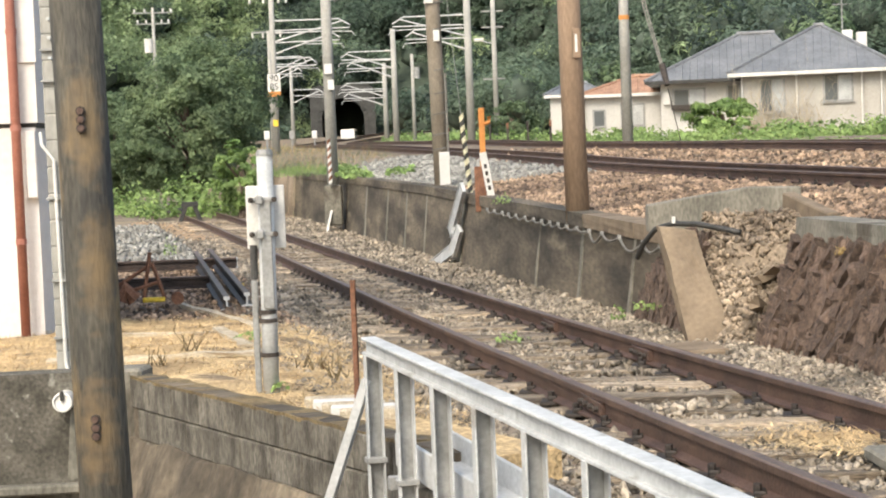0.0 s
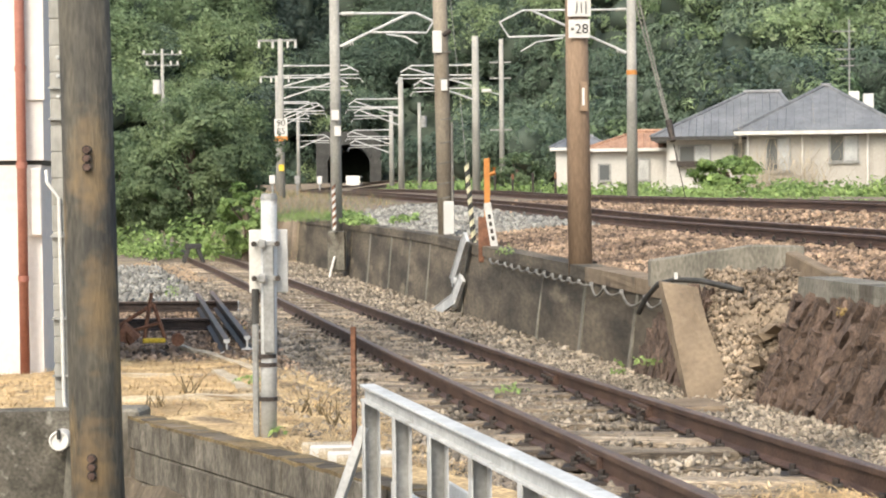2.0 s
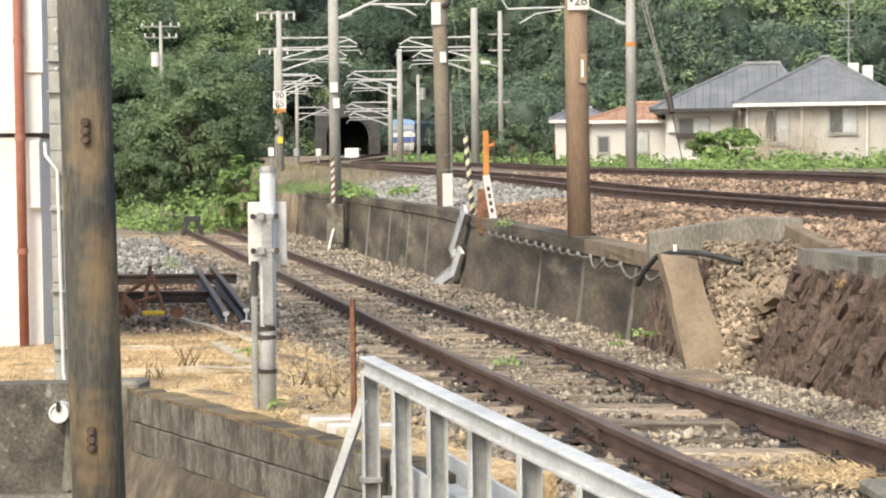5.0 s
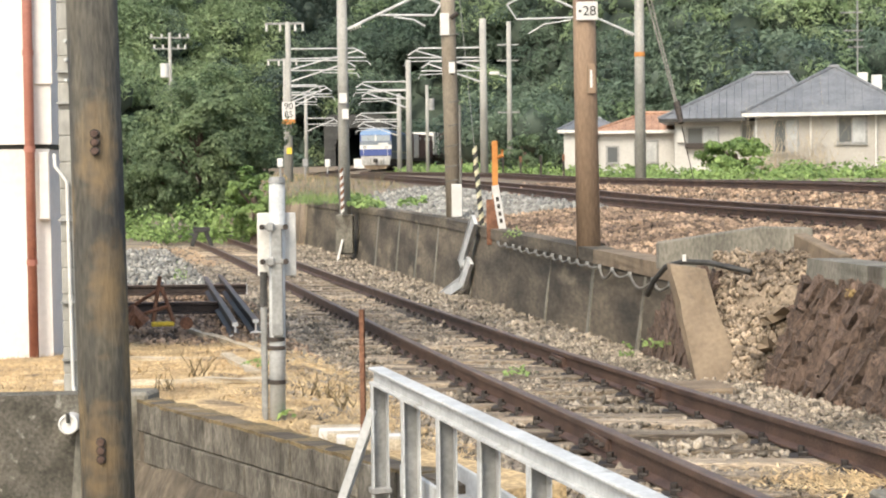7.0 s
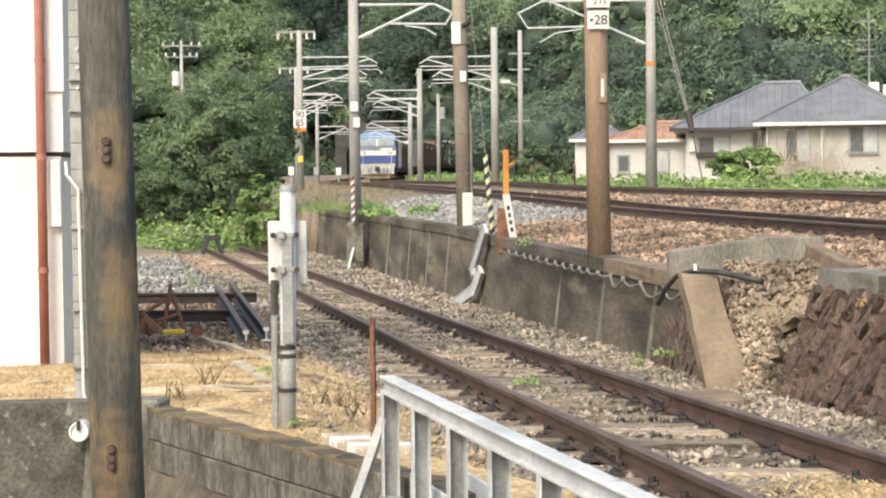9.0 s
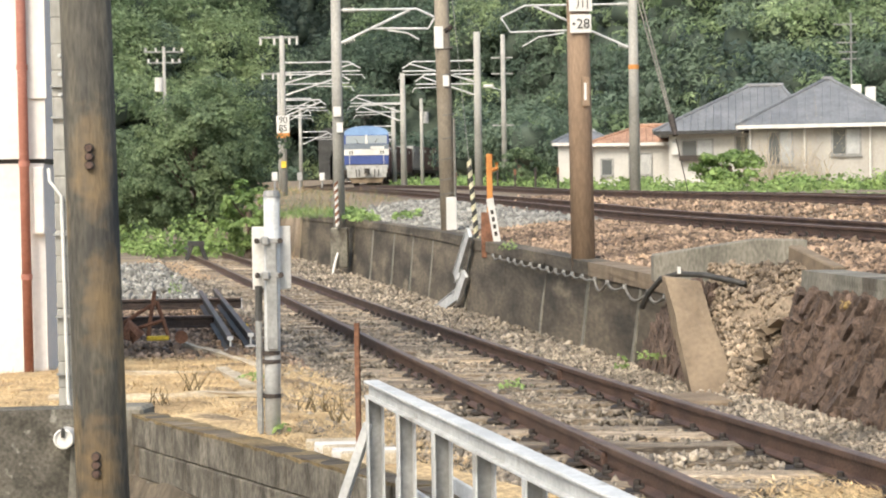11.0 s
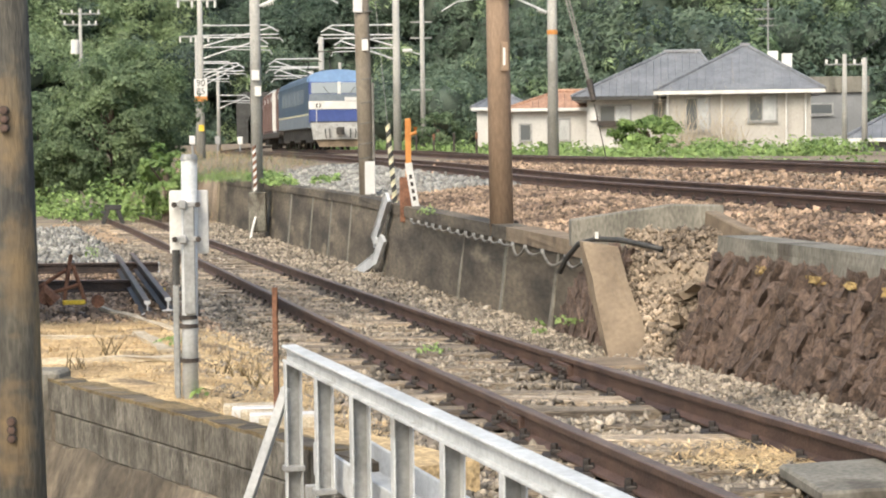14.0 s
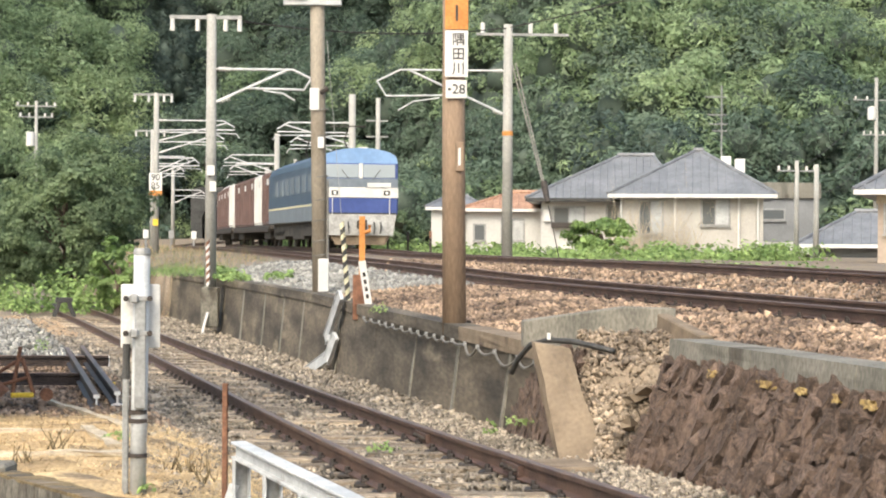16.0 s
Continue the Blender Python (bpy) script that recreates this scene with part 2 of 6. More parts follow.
def add_stain(m, centres, colour, reach):
    """Rust that has run out from a few points of a thing, ragged and longer downwards."""
    nt = m.node_tree
    N, L = nt.nodes.new, nt.links.new
    base = nt.nodes["Principled BSDF"].inputs["Base Color"]
    col = base.links[0].from_socket
    tc, nz = N("ShaderNodeTexCoord"), N("ShaderNodeTexNoise")
    nz.inputs["Scale"].default_value, nz.inputs["Detail"].default_value = 16.0, 5
    L(tc.outputs["Object"], nz.inputs["Vector"])
    for c in centres:
        sub, sc, ln, add, rg, mx = N("ShaderNodeVectorMath"), N("ShaderNodeVectorMath"), N("ShaderNodeVectorMath"), N("ShaderNodeMath"), N("ShaderNodeMapRange"), N("ShaderNodeMixRGB")
        sub.operation, sc.operation, ln.operation, add.operation = "SUBTRACT", "MULTIPLY", "LENGTH", "MULTIPLY_ADD"
        sub.inputs[1].default_value, sc.inputs[1].default_value = c, (1.0, 1.0, 0.42)
        L(tc.outputs["Object"], sub.inputs[0]), L(sub.outputs[0], sc.inputs[0]), L(sc.outputs[0], ln.inputs[0])
        L(nz.outputs[0], add.inputs[0])
        add.inputs[1].default_value = 0.16
        L(ln.outputs["Value"], add.inputs[2])
        rg.inputs[1].default_value, rg.inputs[2].default_value = reach + 0.02, reach + 0.11
        rg.inputs[3].default_value, rg.inputs[4].default_value = 0.85, 0.0
        L(add.outputs[0], rg.inputs[0]), L(rg.outputs[0], mx.inputs[0]), L(col, mx.inputs[1])
        mx.inputs[2].default_value = (*colour, 1)
        col = mx.outputs[0]
    L(col, base)


add_stain(M["pole_dark"], [(0.0, -0.11, 1.44), (0.01, -0.11, 2.63), (0.05, -0.1, 2.1)], (0.17, 0.118, 0.062), 0.08)


# ---- builders ----
def part(name, bm, material, parent=None, label="", smooth=False):
    me = bpy.data.meshes.new(name)
    bm.normal_update()
    bm.to_mesh(me)
    bm.free()
    mats = material if isinstance(material, (list, tuple)) else [material]
    for m in mats:
        me.materials.append(M[m])
    if smooth:
        for f in me.polygons:
            f.use_smooth = True
    ob = new(name, me)
    ob.parent = parent
    return tagged(ob, label) if label else ob


def thing(name, x=0, y=0, z=0, rz=0, label="", category="", group="", kind=""):
    ob = new(name)
    ob.matrix_basis = pose(x, y, z, 0, 0, rz)
    return tagged(ob, label, category, group, kind)


def box(bm, x0, x1, y0, y1, z0, z1, bevel=0.0, mi=0, rot=None):
    vs = [bm.verts.new((x, y, z)) for x in (x0, x1) for y in (y0, y1) for z in (z0, z1)]
    fs = [bm.faces.new([vs[i] for i in q]) for q in ((0, 1, 3, 2), (4, 6, 7, 5), (0, 4, 5, 1), (2, 3, 7, 6), (0, 2, 6, 4), (1, 5, 7, 3))]
    for f in fs:
        f.material_index = mi
    if rot:
        for v in vs:
            v.co = rot @ v.co
    if bevel:
        es = list({e for f in fs for e in f.edges})
        bmesh.ops.bevel(bm, geom=es, offset=bevel, segments=1, affect="EDGES")
    return bm


def bx(*a, **k):
    return box(bmesh.new(), *a, **k)


def tube(bm, pts, r, n=8, r1=None, mi=0):
    """A round bar through the points, tapered from r to r1."""
    pts = [Vector(p) for p in pts]
    rings = []
    for i, p in enumerate(pts):
        d = (pts[min(i + 1, len(pts) - 1)] - pts[max(i - 1, 0)]).normalized()
        s = d.cross(Vector((0, 0, 1)))
        s = s.normalized() if s.length > 1e-3 else Vector((1, 0, 0))
        u = s.cross(d)
        rad = r + ((r1 if r1 is not None else r) - r) * i / max(1, len(pts) - 1)
        rings.append([bm.verts.new(p + rad * (math.cos(2 * math.pi * k / n) * s + math.sin(2 * math.pi * k / n) * u)) for k in range(n)])
    for a, b in zip(rings, rings[1:]):
        for k in range(n):
            bm.faces.new((a[k], a[(k + 1) % n], b[(k + 1) % n], b[k])).material_index = mi
    bm.faces.new(rings[0][::-1]).material_index = mi
    bm.faces.new(rings[-1]).material_index = mi
    return bm


def tb(*a, **k):
    return tube(bmesh.new(), *a, **k)


def prism(bm, outline, x0, x1, axis="x", mi=0):
    """A flat outline of (a, b) drawn out along one axis."""
    def at(a, b, c):
        return {"x": (c, a, b), "y": (a, c, b), "z": (a, b, c)}[axis]
    v0, v1 = [bm.verts.new(at(a, b, x0)) for a, b in outline], [bm.verts.new(at(a, b, x1)) for a, b in outline]
    n = len(outline)
    for k in range(n):
        bm.faces.new((v0[k], v0[(k + 1) % n], v1[(k + 1) % n], v1[k])).material_index = mi
    bm.faces.new(v0[::-1]).material_index = mi
    bm.faces.new(v1).material_index = mi
    bmesh.ops.recalc_face_normals(bm, faces=bm.faces)
    return bm


def pz(*a, **k):
    return prism(bmesh.new(), *a, **k)


def raw(name, verts, faces, material, label="", category="", kind="stuff", parent=None, smooth=False):
    me = bpy.data.meshes.new(name)
    me.from_pydata(verts, [], faces)
    me.materials.append(M[material])
    if smooth:
        me.polygons.foreach_set("use_smooth", [True] * len(me.polygons))
    me.update()
    ob = new(name, me)
    ob.parent = parent
    return tagged(ob, label, category, "", kind)


def fast_mesh(name, V, F, material, **tags):
    """A mesh from numpy arrays: V (n, 3), F (m, k)."""
    me = bpy.data.meshes.new(name)
    k = F.shape[1]
    me.vertices.add(len(V)), me.loops.add(F.size), me.polygons.add(len(F))
    me.vertices.foreach_set("co", V.astype(np.float32).ravel())
    me.loops.foreach_set("vertex_index", F.astype(np.int32).ravel())
    me.polygons.foreach_set("loop_start", np.arange(0, F.size, k, dtype=np.int32))
    me.polygons.foreach_set("loop_total", np.full(len(F), k, np.int32))
    me.update(calc_edges=True)
    me.validate()
    me.materials.append(M[material])
    ob = new(name, me)
    return tagged(ob, **tags)


RNG = np.random.default_rng(7)


def turn_matrices(n, tilt=math.pi):
    """n random turns as matrices (n, 3, 3)."""
    q = RNG.normal(size=(n, 4))
    q /= np.linalg.norm(q, axis=1)[:, None]
    w, x, y, z = q.T
    return np.stack([1 - 2 * (y * y + z * z), 2 * (x * y - z * w), 2 * (x * z + y * w), 2 * (x * y + z * w), 1 - 2 * (x * x + z * z), 2 * (y * z - x * w),
                     2 * (x * z - y * w), 2 * (y * z + x * w), 1 - 2 * (x * x + y * y)], 1).reshape(-1, 3, 3)


ICO = bmesh.new()
bmesh.ops.create_icosphere(ICO, subdivisions=1, radius=1)
ICO_V, ICO_F = np.array([v.co[:] for v in ICO.verts]), np.array([[v.index for v in f.verts] for f in ICO.faces])
ICO.free()
LUMP_V = np.array([(x, y, z) for x in (-1, 1) for y in (-1, 1) for z in (-1, 1)]) * 0.72
LUMP_F = np.array([(0, 1, 3), (0, 3, 2), (4, 6, 7), (4, 7, 5), (0, 4, 5), (0, 5, 1), (2, 3, 7), (2, 7, 6), (0, 2, 6), (0, 6, 4), (1, 5, 7), (1, 7, 3)])


def stones(name, P, size, material, **tags):
    """Broken stones at the places P: every one a squashed, chipped lump of its own turn and size."""
    n = len(P)
    base = LUMP_V[None] * RNG.uniform(0.55, 1.25, (n, 8, 3))
    s = np.exp(RNG.normal(0, 0.28, (n, 1, 1))) * size * np.stack([RNG.uniform(0.9, 1.6, n), RNG.uniform(0.6, 1.0, n), RNG.uniform(0.32, 0.65, n)], 1)[:, None]
    V = np.einsum("nij,nkj->nki", turn_matrices(n), base * s) + P[:, None]
    F = LUMP_F[None] + 8 * np.arange(n)[:, None, None]
    return fast_mesh(name, V.reshape(-1, 3), F.reshape(-1, 3), material, **tags)


def leaves(name, P, outward, size, material, jitter=0.8, parent=None, single=False, **tags):
    """Leaf clumps at P, each a bent four-sided blade turned roughly outward."""
    n = len(P)
    nrm = outward + RNG.normal(0, jitter, (n, 3))
    nrm /= np.linalg.norm(nrm, axis=1)[:, None] + 1e-9
    a = np.cross(nrm, RNG.normal(size=(n, 3)))
    a /= np.linalg.norm(a, axis=1)[:, None] + 1e-9
    b = np.cross(nrm, a)
    s = size * np.exp(RNG.normal(0, 0.3, (n, 1)))
    e = RNG.uniform(0.45, 0.8, (n, 1))
    V = np.stack([P - a * s, P + b * s * e + nrm * s * 0.25, P + a * s, P - b * s * e + nrm * s * 0.25], 1)
    F = np.arange(4 * n).reshape(n, 4)
    T = np.concatenate([F[:, [0, 1, 2]], F[:, [0, 2, 3]]])
    if single:
        V, T = V[:, :3], np.arange(3 * n).reshape(n, 3)
    ob = fast_mesh(name, V.reshape(-1, 3), T, material, **tags)
    ob.parent = parent
    return ob


# ---- the plan ----
def smooth(a, b, t):
    u = min(1.0, max(0.0, (t - a) / (b - a)))
    return u * u * (3 - 2 * u)



def siding_x(y):
    return 3.09 - 0.15 * y - 0.0009 * max(0.0, y - 22) ** 2


def siding_z(y):
    """Height of the siding's rail heads: it falls away from the eye and levels out."""
    return -0.46 + 0.00039 * max(0.0, 50 - y) ** 2


def bed_z(y):
    return siding_z(y) - 0.20


def wall_x(y):
    """Foot of the retaining wall beside the siding."""
    w = 4.34 - 0.119 * y - 0.0011 * max(0.0, y - 22) ** 2
    return w + (0.86 - 0.02 * y) * (1 - smooth(16.3, 17.5, y))


def wall_top(y):
    return 0.62 + 0.06 * smooth(28, 38, y)


def glide(y, rows):
    ys, vs = zip(*rows)
    if y <= ys[0]:
        return vs[0] + (vs[1] - vs[0]) / (ys[1] - ys[0]) * (y - ys[0])
    for k in range(len(ys) - 1):
        if y <= ys[k + 1]:
            u = (y - ys[k]) / (ys[k + 1] - ys[k])
            m0 = (vs[k + 1] - vs[k - 1]) / (ys[k + 1] - ys[k - 1]) if k else (vs[1] - vs[0]) / (ys[1] - ys[0])
            m1 = (vs[k + 2] - vs[k]) / (ys[k + 2] - ys[k]) if k + 2 < len(ys) else (vs[-1] - vs[-2]) / (ys[-1] - ys[-2])
            h = ys[k + 1] - ys[k]
            return (2 * u**3 - 3 * u**2 + 1) * vs[k] + (u**3 - 2 * u**2 + u) * h * m0 + (3 * u**2 - 2 * u**3) * vs[k + 1] + (u**3 - u**2) * h * m1
    return vs[-1] + (vs[-1] - vs[-2]) / (ys[-1] - ys[-2]) * (y - ys[-1])


FAR_X = [(0, 13.0), (30, 8.5), (50, 5.45), (75, 1.62), (87, -0.15), (105, -2.55), (125, -4.85), (145, -6.15), (158, -6.75), (170, -7.0), (182, -6.75), (195, -5.8), (208, -4.5), (222, -2.7), (250, 2.0), (300, 14.0), (400, 42.0)]
FAR_Z = [(0, 1.1), (28, 1.2), (37, 1.26), (50, 1.28), (64, 1.33), (75, 1.43), (125, 1.5), (168, 1.5), (200, 1.85), (222, 2.3), (300, 3.6)]
NEAR_Z = [(0, 0.94), (19, 0.96), (36, 1.01), (45, 1.12), (57, 1.23), (84, 1.4), (125, 1.48), (168, 1.5), (200, 1.85), (222, 2.3), (300, 3.6)]


def far_x(y):
    return glide(y, FAR_X)


def far_z(y):
    return glide(y, FAR_Z)


def near_x(y):
    return far_x(y) - 3.8


def near_z(y):
    return glide(y, NEAR_Z)


# The edge of the upper ground towards the ditch: block wall, then the bank under the guard rail.
EDGE = [(-1.92, 12.32), (-0.05, 9.02), (0.75, 6.2), (1.25, 4.2), (1.9, 1.0)]


def edge_x(y):
    if y >= 12.5:
        return -99.0
    if y >= EDGE[0][1]:
        return EDGE[0][0]
    for (x0, y0), (x1, y1) in zip(EDGE, EDGE[1:]):
        if y >= y1:
            return x0 + (x1 - x0) * (y - y0) / (y1 - y0)
    return EDGE[-1][0]


def ground_z(x, y):
    """The one sheet of ground: siding bed, yard, ditch, embankment, the verge beyond the tracks."""
    wx = wall_x(y)
    if x < wx + 0.16:
        z = bed_z(y)
        off = siding_x(y) - x
        z += (0.2 - 0.02 * smooth(13, 24, y)) * smooth(1.3, 2.3, off)
        z += 0.03 * noise.noise((x * 1.3, y * 1.3, 0)) * smooth(1.0, 1.6, off)
        if off > 3:
            z += 0.25 * smooth(30, 60, y) * smooth(3, 9, off)
        if y < 12.6 and x < edge_x(y) + 0.1 and y > 2.3:
            z = -0.95
        elif y <= 2.3 and x < 1.6:
            z = 0.0
        return z
    nx, fx = near_x(y), far_x(y)
    nb, fb = near_z(y) - 0.2, far_z(y) - 0.2
    left = nx - 1.35
    if x < left:
        return wall_top(y) - 0.04 + (nb - wall_top(y) + 0.04) * smooth(wx + 0.35, left, x)
    if x < nx + 1.0:
        return nb
    if x < fx - 1.0:
        return nb + (fb - nb) * (x - nx - 1.0) / max(0.1, fx - nx - 2.0)
    if x < fx + 1.5:
        return fb
    return fb + (0.95 - fb) * smooth(fx + 1.5, fx + 4.0, x) * smooth(150, 90, y)


def build_ground():
    ys = [-400, -60, -20, -5, 0, 2.2, 2.35] + list(np.arange(2.6, 16, 0.16)) + list(np.arange(16, 34, 0.3)) + list(np.arange(34, 90, 1.0)) + list(np.arange(90, 230, 4)) + [300, 500, 1200, 3000]
    us = [-3000, -400, -80, -30, -20, -15, -12, -10, -8.5] + list(np.arange(-7.5, -0.1, 0.16)) + [-0.05, 0.0, 0.08, 0.15, 0.17, 0.22, 0.3] + list(np.arange(0.45, 12, 0.25)) + [13, 15, 18, 25, 40, 80, 400, 3000]
    verts = []
    for y in ys:
        for u in us:
            yy = min(max(y, 0), 230)
            x = wall_x(min(yy, 62)) + u
            verts.append((x, y, ground_z(x, yy)))
    n = len(us)
    faces = [(r * n + c, r * n + c + 1, (r + 1) * n + c + 1, (r + 1) * n + c) for r in range(len(ys) - 1) for c in range(n - 1)]
    return raw("ground", verts, faces, "earth", "bare brown earth and fine gravel of the railway yard", "ground", "structure", smooth=True)


build_ground()

# ---- rails and tracks ----
RAIL = [(-0.062, -0.15), (0.062, -0.15), (0.062, -0.138), (0.01, -0.122), (0.008, -0.045), (0.033, -0.036), (0.033, -0.006), (0.026, 0), (-0.026, 0), (-0.033, -0.006), (-0.033, -0.036), (-0.008, -0.045), (-0.01, -0.122), (-0.062, -0.138)]


def sweep(bm, line, outline, mi=0, top=None):
    """An outline (side, up) carried along a line of points."""
    line = [Vector(p) for p in line]
    rings = []
    for i, p in enumerate(line):
        d = (line[min(i + 1, len(line) - 1)] - line[max(i - 1, 0)]).normalized()
        s = d.cross(Vector((0, 0, 1))).normalized()
        u = s.cross(d)
        rings.append([bm.verts.new(p + s * a + u * b) for a, b in outline])
    n = len(outline)
    for a, b in zip(rings, rings[1:]):
        for k in range(n):
            bm.faces.new((a[k], b[k], b[(k + 1) % n], a[(k + 1) % n])).material_index = 1 if top and k in top else mi
    bm.faces.new(rings[0]).material_index = mi
    bm.faces.new(rings[-1][::-1]).material_index = mi
    bmesh.ops.recalc_face_normals(bm, faces=bm.faces)
    return bm


def offset_line(fx, fz, side, ys):
    pts = []
    for y in ys:
        sl = (fx(y + 0.5) - fx(y - 0.5))
        n = math.hypot(1, sl)
        pts.append((fx(y) + side / n, y - sl * side / n, fz(y)))
    return pts


def frange(a, b, s):
    return [a + s * k for k in range(int(round((b - a) / s)) + 1)]


def sleeper_mesh(length, wide, high):
    bm = bx(-length / 2, length / 2, -wide / 2, wide / 2, -high, 0)
    bmesh.ops.subdivide_edges(bm, edges=[e for e in bm.edges if e.calc_length() > length * 0.9], cuts=5)
    for v in bm.verts:
        v.co += Vector((0, RNG.normal(0, 0.008), RNG.normal(0, 0.006)))
    bmesh.ops.bevel(bm, geom=[e for e in bm.edges], offset=0.008, segments=1, affect="EDGES")
    me = bpy.data.meshes.new("sleeper")
    bm.to_mesh(me)
    bm.free()
    me.materials.append(M["sleeper"])
    return me


def fitting_mesh():
    """Base plate with its two dog spikes and clip, beside a rail foot."""
    bm = bx(-0.15, 0.15, -0.09, 0.09, -0.02, 0.004, 0.004)
    for sx in (-1, 1):
        box(bm, sx * 0.075 - 0.028, sx * 0.075 + 0.028, -0.055, 0.055, 0.0, 0.032, 0.008)
        tube(bm, [(sx * 0.085, -0.03, 0.02), (sx * 0.085, -0.03, 0.06)], 0.019, 6)
        tube(bm, [(sx * 0.085, 0.035, 0.02), (sx * 0.085, 0.035, 0.052)], 0.017, 6)
    me = bpy.data.meshes.new("base_plate")
    bm.to_mesh(me)
    bm.free()
    me.materials.append(M["fitting"])
    return me


def track(name, fx, fz, y0, y1, step, label, tie, deep, mats=("rail", "railhead")):
    t = thing(name, label=label, category="railway track")
    ys = frange(y0, y1, 0.6 if y1 < 80 else 1.0)
    for side in (-0.565, 0.565):
        part("rail", sweep(bmesh.new(), offset_line(fx, fz, side, ys), RAIL, top=(6, 7, 8)), list(mats), t)
    rng = random.Random(len(name))
    ms, fm = [sleeper_mesh(2.1, 0.195, 0.14) for _ in range(4)], fitting_mesh()
    y = y0 + 0.3
    while y < tie:
        sl = fx(y + 0.5) - fx(y - 0.5)
        rz = -math.degrees(math.atan(-sl))
        ob = new("sleeper", ms[rng.randrange(4)])
        ob.parent = t
        ob.matrix_basis = pose(fx(y) + rng.uniform(-0.06, 0.06), y, fz(y) - 0.155 - deep + rng.uniform(-0.014, 0.012), rng.uniform(-1.5, 1.5), rng.uniform(-0.5, 0.5), rz + rng.uniform(-1.5, 1.5))
        if y < 32:
            for side in (-0.535, 0.535):
                f = new("base_plate", fm)
                f.parent = t
                f.matrix_basis = pose(fx(y) + side, y - sl * side, fz(y) - 0.15, 0, 0, rz)
        y += step + rng.uniform(-0.05, 0.05)
    return t


siding = track("siding_track", siding_x, siding_z, 3.0, 62.0, 0.68, "rusty siding rails on weathered half-buried wooden sleepers", 60, -0.004)
near_track = track("near_main_track", near_x, near_z, 4.0, 232.0, 0.62, "brown main-line rails on a ballast embankment", 60, 0.02)
far_track = track("far_main_track", far_x, far_z, 4.0, 230.0, 0.62, "brown main-line rails on ballast beside green verge", 50, 0.02)

# ---- retaining walls ----
def wall_strip(name, y0, y1, z_low, z_high, x_low, x_high, thick, material, label, parent=None, step=0.8, wob=0.01):
    """A battered wall: its face leans from x_low(y) at the foot to x_high(y) at the top."""
    bm = bmesh.new()
    ys = frange(y0, y1, step)
    rows = []
    for y in ys:
        zl, zh, xl, xh = z_low(y), z_high(y), x_low(y), x_high(y)
        ring = []
        for k in range(5):
            f = k / 4
            ring.append(bm.verts.new((xl + (xh - xl) * f + wob * noise.noise((y * 2, f * 3, 1)), y, zl + (zh - zl) * f)))
        ring.append(bm.verts.new((xh + thick, y, zh + wob * noise.noise((y * 3, 9, 1)))))
        ring.append(bm.verts.new((xl + thick + 0.2, y, zl)))
        rows.append(ring)
    for a, b in zip(rows, rows[1:]):
        for k in range(7):
            bm.faces.new((a[k], a[(k + 1) % 7], b[(k + 1) % 7], b[k]))
    bm.faces.new(rows[0])
    bm.faces.new(rows[-1][::-1])
    bmesh.ops.recalc_face_normals(bm, faces=bm.faces)
    ob = part(name, bm, material, parent)
    return tagged(ob, label, "retaining wall", "", "structure") if label else ob


retaining = thing("retaining_wall", label="dark stained concrete retaining wall beside the siding", category="retaining wall", kind="structure")
ymarks = [18.15, 20.6, 23.4, 26.3, 29.6, 33.2, 37.5, 43, 50, 61]
for a, b in zip(ymarks, ymarks[1:]):
    wall_strip("wall_panel", a + 0.012, b - 0.012, lambda y: bed_z(y) - 0.3, wall_top, wall_x, lambda y: wall_x(y) + 0.14, 0.3, "concrete_old", "", retaining, step=(b - a - 0.024) / 4)
    wall_strip("wall_cap", a + 0.012, b - 0.012, lambda y: wall_top(y) - 0.15, lambda y: wall_top(y) + 0.012, lambda y: wall_x(y) + 0.1, lambda y: wall_x(y) + 0.105, 0.34, "concrete_tan" if a < 22 else "concrete_old", "", retaining, step=(b - a - 0.024) / 3)
# pale mortar seams where the panels meet, and streaks of lime
for y0, wid in ((20.6, 0.05), (23.4, 0.07), (26.3, 0.04), (33.2, 0.08), (37.5, 0.06), (40.2, 0.08), (43, 0.1), (46.5, 0.1)):
    wall_strip("seam", y0 - wid, y0 + wid, lambda y: bed_z(y) - 0.1, lambda y: wall_top(y) - 0.16, lambda y: wall_x(y) - 0.004, lambda y: wall_x(y) + 0.118, 0.1, "concrete_grey", "", retaining, step=wid, wob=0.012)
# the broken end of the wall: a leaning tan buttress
bm = bmesh.new()
prism(bm, [(2.07, -0.25), (2.43, -0.25), (2.23, 0.68), (1.92, 0.73)], 16.75, 17.05, "y")
for v in bm.verts:
    v.co.y += 0.95 * max(0, v.co.z + 0.1) + 0.25 * (2.2 - v.co.x)
    v.co += Vector((noise.noise(v.co * 4), noise.noise(v.co * 5 + Vector((3, 0, 0))), 0)) * 0.02
bmesh.ops.subdivide_edges(bm, edges=list(bm.edges), cuts=5, use_grid_fill=True)
for v in bm.verts:
    v.co += Vector((noise.noise(v.co * 9), noise.noise(v.co * 8 + Vector((0, 5, 0))), 0.4 * noise.noise(v.co * 7))) * 0.03
part("buttress", bm, "concrete_tan", retaining, "broken leaning tan concrete end of the wall")

